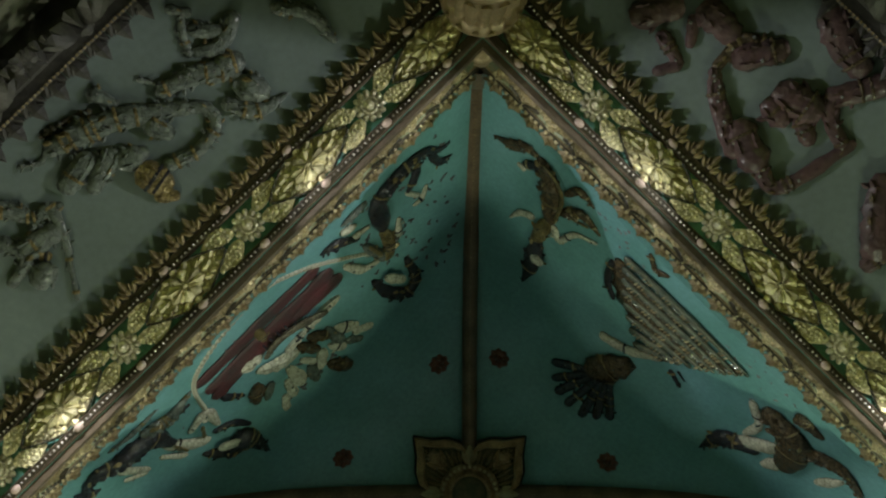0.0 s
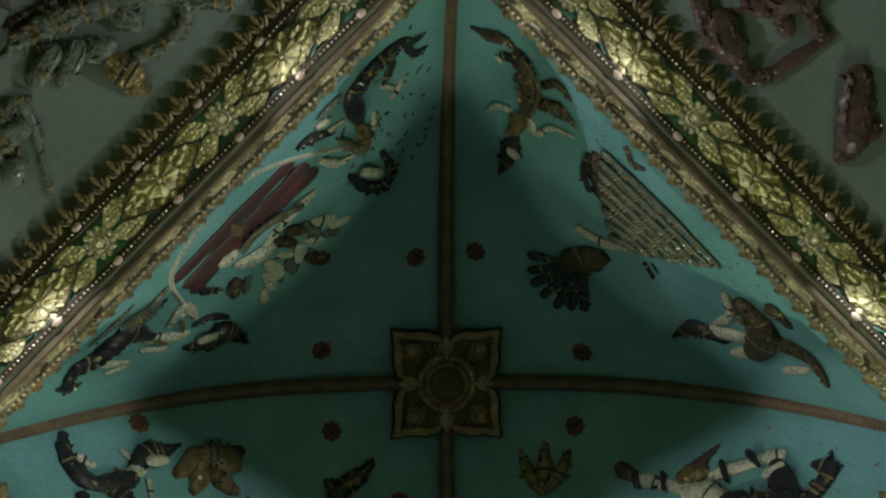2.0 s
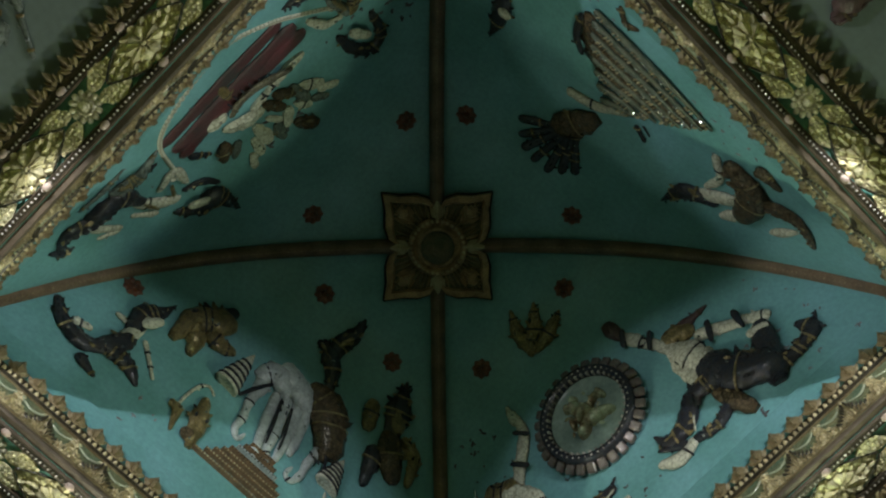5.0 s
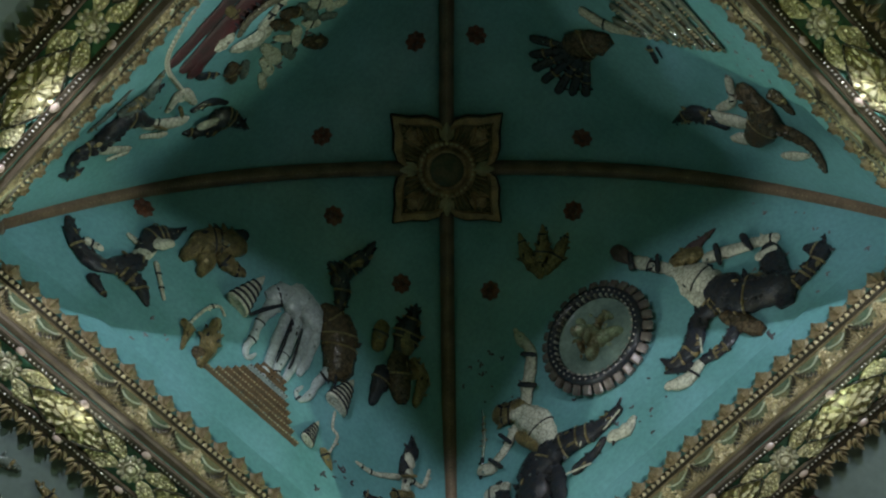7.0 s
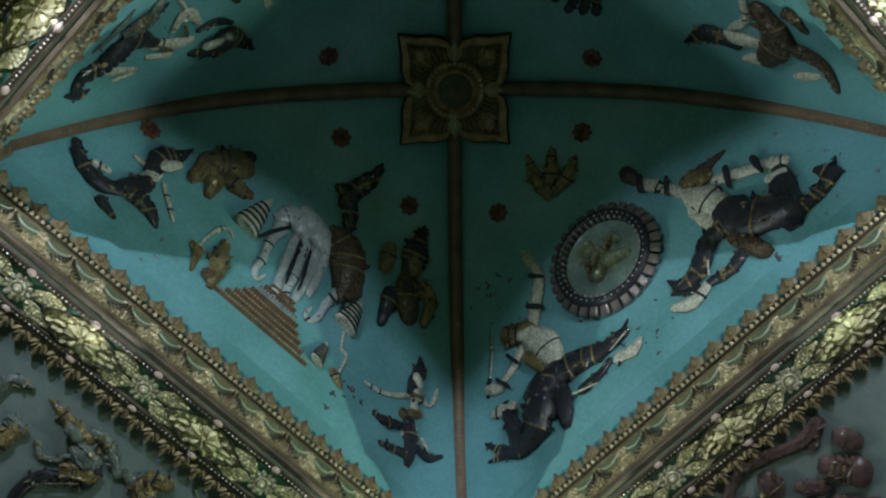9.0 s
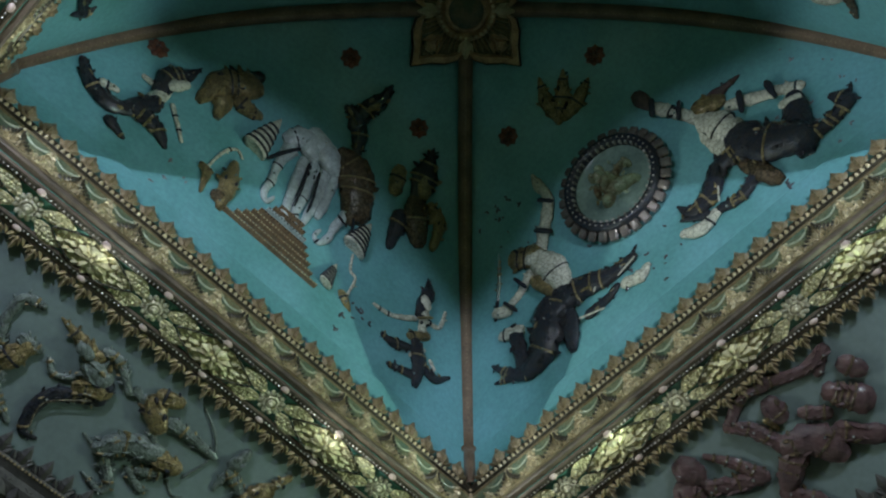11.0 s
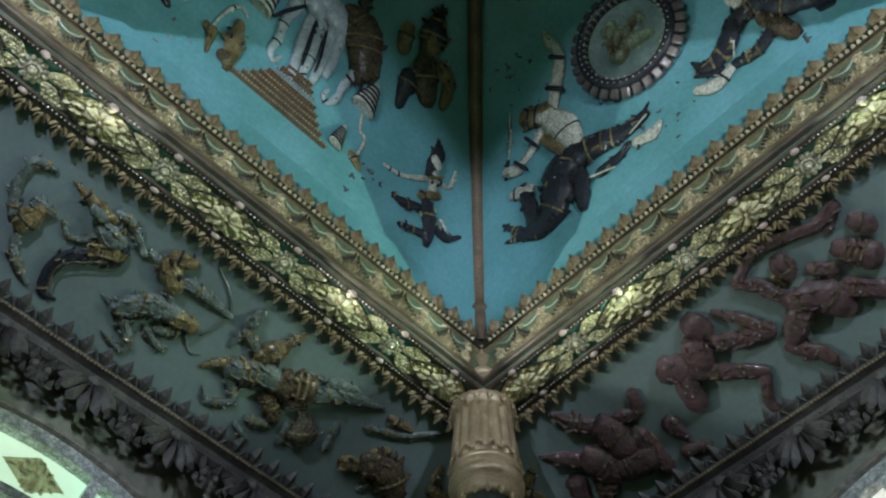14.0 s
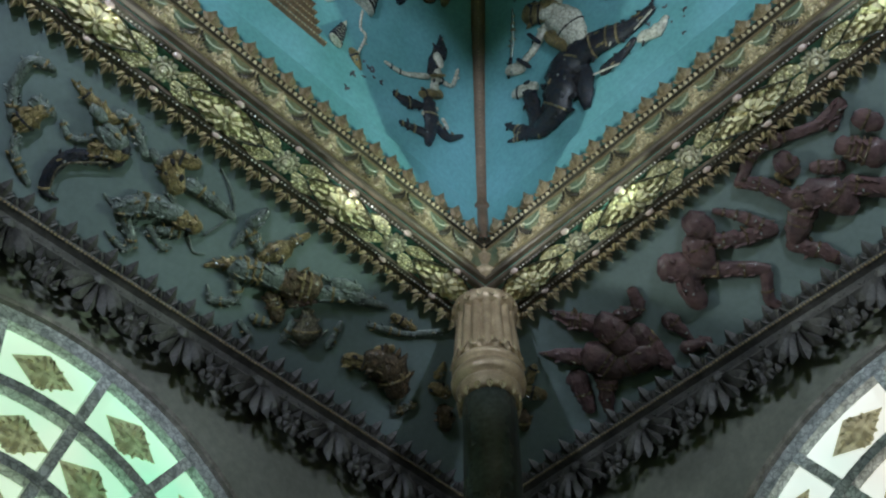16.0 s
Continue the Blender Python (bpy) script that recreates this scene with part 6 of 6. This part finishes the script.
relief("demon_runner", "cove", 3, "rose-brown running demon relief with one arm bent back", [
    (9, (-0.55, 2, 0.071), (-0.54, 2.05, 0.064)),
    (9, (-0.62, 2.09, 0.071), (-0.65, 2.18, 0.072)),
    (9, (-0.53, 2.13, 0.039), (-0.43, 2.19, 0.045), (-0.29, 2.24, 0.038)),
    (9, (-0.29, 2.23, 0.035), (-0.36, 2.11, 0.029), (-0.44, 2.01, 0.014)),
    (9, (-0.79, 2.11, 0.086), (-0.66, 2.22, 0.052), (-0.44, 2.37, 0.036)),
    (9, (-0.76, 2.17, 0.072), (-0.8, 2.31, 0.06)),
    (9, (-0.45, 2.39, 0.032), (-0.52, 2.51, 0.028), (-0.46, 2.58, 0.028)),
    (3, (-0.65, 2.21, 0.016), (-0.63, 2.22, 0.016)),
])
relief("demon_wrestler", "cove", 3, "rose-brown demon relief with tall pointed crown, wrestling", [
    (9, (-1.45, 1.92, 0.006), (-1.39, 2.03, 0.05), (-1.31, 2.11, 0.054)),
    (9, (-1.26, 2.16, 0.09), (-1.25, 2.29, 0.09)),
    (9, (-1.17, 2.16, 0.044), (-1.07, 2.18, 0.035), (-1.03, 2.1, 0.033)),
    (9, (-1.66, 2.08, 0.006), (-1.55, 2.17, 0.047), (-1.49, 2.22, 0.053)),
    (9, (-1.42, 2.26, 0.101), (-1.39, 2.34, 0.097)),
    (9, (-1.16, 2.29, 0.07), (-1.15, 2.4, 0.056), (-1.14, 2.48, 0.044)),
    (9, (-1.46, 2.38, 0.061), (-1.55, 2.48, 0.041), (-1.59, 2.56, 0.012)),
    (9, (-1.59, 2.3, 0.062), (-1.65, 2.45, 0.041)),
    (9, (-0.98, 2.32, 0.049), (-0.96, 2.45, 0.016)),
    (9, (-1.01, 2.47, 0.039), (-0.9, 2.5, 0.029)),
    (3, (-1.11, 2.31, 0.02), (-1.11, 2.36, 0.02)),
    (9, (-1.19, 2.39, 0.09), (-1.34, 2.36, 0.081)),
])
relief("striped_tiger", "cove", 1, "grey-green tiger rider relief with a beaded tail", [
    (8, (-0.04, 2.47, 0.01), (-0.15, 2.45, 0.012), (-0.24, 2.42, 0.012)),
    (2, (-0.03, 2.42, 0.034), (-0.18, 2.38, 0.052), (-0.32, 2.32, 0.045), (-0.49, 2.21, 0.03)),
    (2, (-0.49, 2.21, 0.03), (-0.57, 2.14, 0.026), (-0.54, 2.07, 0.026), (-0.42, 2.05, 0.028)),
    (2, (-0.42, 2.05, 0.028), (-0.3, 2.09, 0.031)),
    (3, (-0.22, 2.11, 0.064), (-0.23, 2.06, 0.054)),
    (2, (-0.17, 2.26, 0.045), (-0.03, 2.22, 0.03)),
    (2, (-0.1, 2.31, 0.037), (0.03, 2.29, 0.045)),
    (2, (0.1, 2.45, 0.01), (0.03, 2.41, 0.01), (-0.04, 2.45, 0.009)),
    (3, (-0.19, 2.03, 0.031), (-0.23, 1.99, 0.023)),
    (2, (-0.37, 2.23, 0.045), (-0.39, 2.18, 0.038)),
    (2, (-0.3, 2.45, 0.03), (-0.33, 2.38, 0.022)),
    (2, (-0.2, 2.21, 0.053), (-0.26, 2.19, 0.038)),
])
relief("upper_rider", "cove", 1, "grey-green warrior relief with a lowered spear", [
    (2, (-0.49, 2.3, 0.03), (-0.64, 2.25, 0.041), (-0.75, 2.17, 0.038)),
    (2, (-0.74, 2.1, 0.058), (-0.77, 2.05, 0.051)),
    (2, (-0.64, 2.1, 0.028), (-0.71, 2, 0.034), (-0.84, 1.97, 0.006)),
    (2, (-0.46, 2.38, 0.009), (-0.52, 2.3, 0.008)),
    (2, (-0.74, 2.21, 0.053), (-0.78, 2.19, 0.046)),
])
relief("kneeling_soldier", "cove", 1, "grey-green kneeling soldier relief with a bent arm", [
    (2, (0.25, 2.27, 0.019), (0.14, 2.28, 0.025), (0.22, 2.12, 0.018)),
    (2, (0.3, 2.41, 0.03), (0.22, 2.32, 0.025)),
    (2, (0.26, 2.4, 0.022), (0.21, 2.34, 0.015)),
])
relief("demon_archer", "cove", 2, "rose-brown many-armed demon relief with gilt armlets", [
    (9, (0.8, 2.12, 0.029), (0.71, 2.05, 0.038), (0.52, 1.96, 0.041)),
    (9, (0.56, 2.03, 0.062), (0.44, 1.99, 0.066)),
    (9, (0.54, 2.17, 0.054), (0.49, 2.17, 0.054)),
    (9, (0.4, 1.99, 0.034), (0.31, 1.96, 0.032), (0.26, 2.05, 0.03), (0.22, 2.27, 0.024)),
    (9, (0.53, 2.24, 0.074), (0.44, 2.26, 0.074)),
    (9, (0.4, 2.32, 0.04), (0.32, 2.27, 0.033), (0.24, 2.25, 0.027)),
    (9, (0.42, 2.21, 0.04), (0.35, 2.18, 0.034)),
    (9, (0.76, 2.23, 0.061), (0.69, 2.33, 0.053)),
    (5, (0.81, 2.14, 0.024), (0.81, 2.28, 0.03), (0.66, 2.32, 0.027)),
    (9, (0.62, 2.53, 0.078), (0.53, 2.5, 0.066), (0.43, 2.48, 0.059)),
    (9, (0.4, 2.35, 0.047), (0.3, 2.5, 0.042)),
    (3, (0.8, 2.12, 0.018), (0.78, 2.12, 0.016)),
    (3, (0.66, 2.03, 0.018), (0.64, 2.03, 0.016)),
    (3, (0.26, 2.13, 0.018), (0.25, 2.13, 0.016)),
])
relief("demon_dancer", "cove", 2, "dim rose-brown dancing demon relief near the column", [
    (9, (1.17, 2.09, 0.068), (1.11, 2.18, 0.061)),
    (9, (1.05, 2.08, 0.034), (0.93, 2.05, 0.023)),
    (9, (0.98, 2.26, 0.067), (0.88, 2.26, 0.061)),
    (9, (0.93, 2.04, 0.027), (0.97, 1.97, 0.021)),
    (9, (1.01, 2.2, 0.027), (0.95, 2.13, 0.02)),
])
relief("demon_crouching", "cove", 2, "rose-brown crouching demon relief beside the wall", [
    (9, (0.03, 2.25, 0.047), (-0.07, 2.16, 0.074), (-0.16, 2.06, 0.061)),
    (9, (-0.18, 2.01, 0.041), (-0.18, 2.16, 0.034)),
    (3, (-0.1, 2.16, 0.02), (-0.12, 2.14, 0.02)),
])
relief("spear_bearer", "cove", 1, "grey-green seated spear bearer relief on the cove", [
    (2, (0.28, 2.38, 0.020), (0.21, 2.29, 0.022), (0.11, 2.26, 0.018)),
    (2, (0.13, 2.26, 0.012), (0.22, 2.13, 0.012), (0.34, 1.97, 0.010)),
    (2, (0.32, 2.23, 0.050), (0.21, 2.21, 0.045)),
    (2, (0.37, 2.12, 0.055), (0.34, 2.12, 0.050)),
    (2, (0.36, 2.30, 0.030), (0.35, 2.21, 0.030), (0.46, 2.18, 0.025)),
    (3, (0.32, 2.20, 0.020), (0.29, 2.16, 0.020)),
])
relief("banner_bearer", "cove", 1, "dim grey-green standing figure relief on the cove", [
    (2, (-0.76, 2.44, 0.015), (-0.71, 2.39, 0.018), (-0.67, 2.32, 0.014)),
    (2, (-0.75, 2.37, 0.030), (-0.84, 2.29, 0.030)),
    (2, (-0.90, 2.31, 0.030), (-0.78, 2.27, 0.035), (-0.70, 2.31, 0.025)),
    (2, (-0.74, 2.48, 0.020), (-0.78, 2.43, 0.020)),
])
relief("small_rider", "cove", 1, "small dim grey-green rider relief near the beam", [
    (2, (-1.05, 2.22, 0.025), (-1.12, 2.15, 0.030), (-1.14, 2.07, 0.030)),
    (2, (-1.13, 2.07, 0.020), (-1.13, 1.99, 0.015)),
    (2, (-1.06, 2.19, 0.018), (-1.04, 2.24, 0.012)),
])
relief("corner_knot", "cove", 3, "gilt leaf knot relief on the cove beside the column", [
    (3, (-1.88, 2.19, 0.042), (-1.82, 2.26, 0.038)),
    (3, (-1.82, 2.16, 0.031), (-1.74, 2.12, 0.021)),
    (5, (-1.99, 2.29, 0.042), (-2.03, 2.34, 0.043)),
])
relief("corner_leaf", "cove", 0, "gilt leaf spray relief on the cove beside the column", [
    (3, (1.81, 2.21, 0.038), (1.9, 2.2, 0.032)),
    (5, (1.95, 2.28, 0.042), (2.03, 2.34, 0.043)),
    (3, (1.78, 2.15, 0.025), (1.76, 2.08, 0.015)),
])


RED_AT = [(1, -0.42, 0.68), (2, 0.45, 0.70), (1, 0.38, 0.69), (0, -0.30, 0.69), (3, 0.37, 0.73), (3, -0.35, 0.73), (0, 0.30, 0.71), (2, -0.44, 0.72), (0, -1.14, 1.26)]
# side, along, outward, spreads, count, size
PETALS_AT = [
    (0, 0.56, 1.50, 0.07, 0.03, 9, 0.030),
    (2, 0.50, 1.52, 0.10, 0.03, 16, 0.018),
    (3, 0.64, 1.50, 0.05, 0.03, 9, 0.030),
    (2, -0.38, 1.52, 0.12, 0.03, 18, 0.018),
    (3, -0.04, 1.50, 0.10, 0.03, 9, 0.026),
    (0, -0.62, 1.52, 0.08, 0.03, 6, 0.022),
    (3, -0.65, 1.10, 0.10, 0.08, 18, 0.026),
    (1, 0.30, 1.45, 0.30, 0.10, 10, 0.020),
    (1, -0.90, 1.30, 0.20, 0.12, 60, 0.030),
    (3, 1.15, 1.42, 0.12, 0.08, 20, 0.024),
    (1, 0.15, 1.18, 0.10, 0.06, 14, 0.040),
]


# ---- round shield on the vault ----
def tangent(kind, side, u, p, lift=0.0):
    o, n = surface(kind, u, p)
    x = Vector((1, 0, 0))
    y = n.cross(x).normalized()
    x = y.cross(n).normalized()
    m = Matrix((x, y, n)).transposed().to_4x4()
    m.translation = o + n * lift
    return side_matrix(side) @ m


SHIELD_GROUND = material("pale_green_shell", (0.22, 0.29, 0.25), 0.2, 0, 0.3, 6, 0.2, 40, second=(0.12, 0.17, 0.15))
SHIELD_SCALE = material("rose_grey_mirror", (0.30, 0.25, 0.23), 0.2, 0.5, 0.4, 14, 0.4, 70, second=(0.15, 0.12, 0.11))
shield = thing("round_shield", "round shield relief with a ring of mirror scales and pale centre", "shield", tangent("web", 3, SHIELD_U, SHIELD_P, 0.03) @ Matrix.Scale(1.16, 4))
bm = bmesh.new()
lathe(bm, [(0.262, -0.05), (0.262, 0.03), (0.245, 0.05), (0.228, 0.05), (0.215, 0.02), (0.205, 0.012), (0.10, 0.016), (0.002, 0.02)], 56)
bmesh.ops.recalc_face_normals(bm, faces=bm.faces)
part("disc", bm, SHIELD_GROUND, shield)
bm = bmesh.new()
lathe(bm, [(0.212, 0.02), (0.228, 0.054), (0.262, 0.054), (0.272, 0.02), (0.272, -0.03)], 56, None, False)
bmesh.ops.recalc_face_normals(bm, faces=bm.faces)
part("rim", bm, NAVY, shield, "dark glazed rim")
bm = bmesh.new()
for i in range(40):
    box(bm, 0.214, 0.226, -0.006, 0.006, 0.02, 0.05)
    bmesh.ops.rotate(bm, cent=(0, 0, 0), matrix=Matrix.Rotation(math.tau / 40, 3, "Z"), verts=bm.verts)
tagged(part("rim_dashing", bm, BEADS, shield, "short mirror dashes"), kind="stuff")
bm = bmesh.new()
box(bm, -0.004, 0.052, -0.024, 0.024, 0.0, 0.03)
bmesh.ops.bevel(bm, geom=bm.edges[:], offset=0.008, segments=1, affect="EDGES")
SCALE = mesh_data("scale", bm, SHIELD_SCALE)
for i in range(30):
    share("scale", SCALE, shield, Matrix.Rotation(i * math.tau / 30, 4, "Z") @ Matrix.Translation((0.262, 0, 0.01)) @ Matrix.Rotation(radians(18), 4, "Y"))
bm = bmesh.new()
for i in range(44):
    dome(bm, Matrix.Rotation(i * math.tau / 44, 4, "Z") @ Matrix.Translation((0.243, 0, 0.05)), 0.008, 0.008, 0.008, 6, 1)
tagged(part("rim_studs", smooth(bm), BEADS, shield), kind="stuff")
# seated figure inside the shield, one plain mesh on its face
bm = bmesh.new()
for x, y, rx, ry, h, q in ((-0.01, 0.02, 0.075, 0.06, 0.07, 20), (0.03, -0.05, 0.105, 0.05, 0.055, -12), (-0.07, -0.075, 0.055, 0.04, 0.06, 30), (0.10, -0.07, 0.06, 0.035, 0.05, -30), (-0.04, 0.09, 0.042, 0.048, 0.075, 0), (-0.075, 0.125, 0.034, 0.03, 0.055, 40), (-0.02, 0.145, 0.03, 0.035, 0.05, 0), (0.075, 0.05, 0.07, 0.022, 0.05, 25), (0.135, 0.055, 0.022, 0.05, 0.045, 10), (-0.10, 0.02, 0.022, 0.06, 0.045, -15), (-0.02, -0.01, 0.06, 0.018, 0.095, 25), (0.02, 0.03, 0.02, 0.05, 0.09, 30)):
    dome(bm, at(x, y, q, 0.01), rx, ry, h, 14, 3)
for i in range(26):
    a = i * 2.4
    r = 0.016 + 0.0045 * i
    chip(bm, at(r * math.cos(a), r * math.sin(a) - 0.01, math.degrees(a) + 40, 0.045), 0.035, 0.02, 0.018, 0.5, 3)
figure = mesh_object("shield_figure", smooth(bm), material("green_gilt_glaze", (0.34, 0.40, 0.26), 0.18, 0.2, 0.5, 9, 0.6, 70, second=(0.16, 0.10, 0.05)))
figure.matrix_basis = tangent("web", 3, SHIELD_U, SHIELD_P, 0.035)
tagged(figure, "small green and gilt seated figure on the round shield", "relief", "reliefs of the vault")

# ---- small flowers and petals on the plaster ----
RED = material("dull_red_glaze", (0.17, 0.055, 0.03), 0.3, 0, 0.4, 20, 0.4, 80)
bm = bmesh.new()
for i in range(8):
    chip(bm, at(0.012 * math.cos(i * math.tau / 8), 0.012 * math.sin(i * math.tau / 8), i * 45), 0.055, 0.044, 0.014, 0.6)
dome(bm, at(0, 0), 0.02, 0.02, 0.018, 10, 2)
BLOOM = mesh_data("red_flower", smooth(bm), RED)
for k, u, p in RED_AT:
    ob = new("red_flower", BLOOM)
    ob.matrix_basis = tangent("web", k, u, p, 0.001)
    tagged(ob, "small dull red glazed flower on the blue plaster", "flower", "red flowers of the vault")
SPECK = material("dusky_petal_glaze", (0.10, 0.085, 0.10), 0.3, 0, 0.4, 20, 0.3, 80)
PINKISH = material("rose_petal_glaze", (0.24, 0.20, 0.22), 0.3, 0, 0.3, 20, 0.3, 80)


def petals(side, u0, p0, du, dp, count, size, mat, seed):
    bm = bmesh.new()
    rnd = random.Random(seed)
    for i in range(count):
        u, p = u0 + rnd.gauss(0, du), p0 + rnd.gauss(0, dp)
        if abs(u) > p - 0.06 or p > 1.56:
            continue
        o, n = surface("web", u, p)
        m = Matrix.Translation(o) @ n.to_track_quat("Z", "Y").to_matrix().to_4x4() @ Matrix.Rotation(rnd.uniform(0, 6.3), 4, "Z")
        for q in range(rnd.choice((1, 2, 3))):
            chip(bm, m @ at(0, 0, q * 70), size * rnd.uniform(0.6, 1.3), size * 0.6, size * 0.3, n=3)
    ob = mesh_object("scattered_petals", smooth(bm), mat)
    ob.matrix_basis = side_matrix(side)
    tagged(ob, "scattered small glazed petals on the blue plaster", "petals", kind="stuff")


for i, row in enumerate(PETALS_AT):
    petals(*row, (SPECK, PINKISH)[i % 2], i)
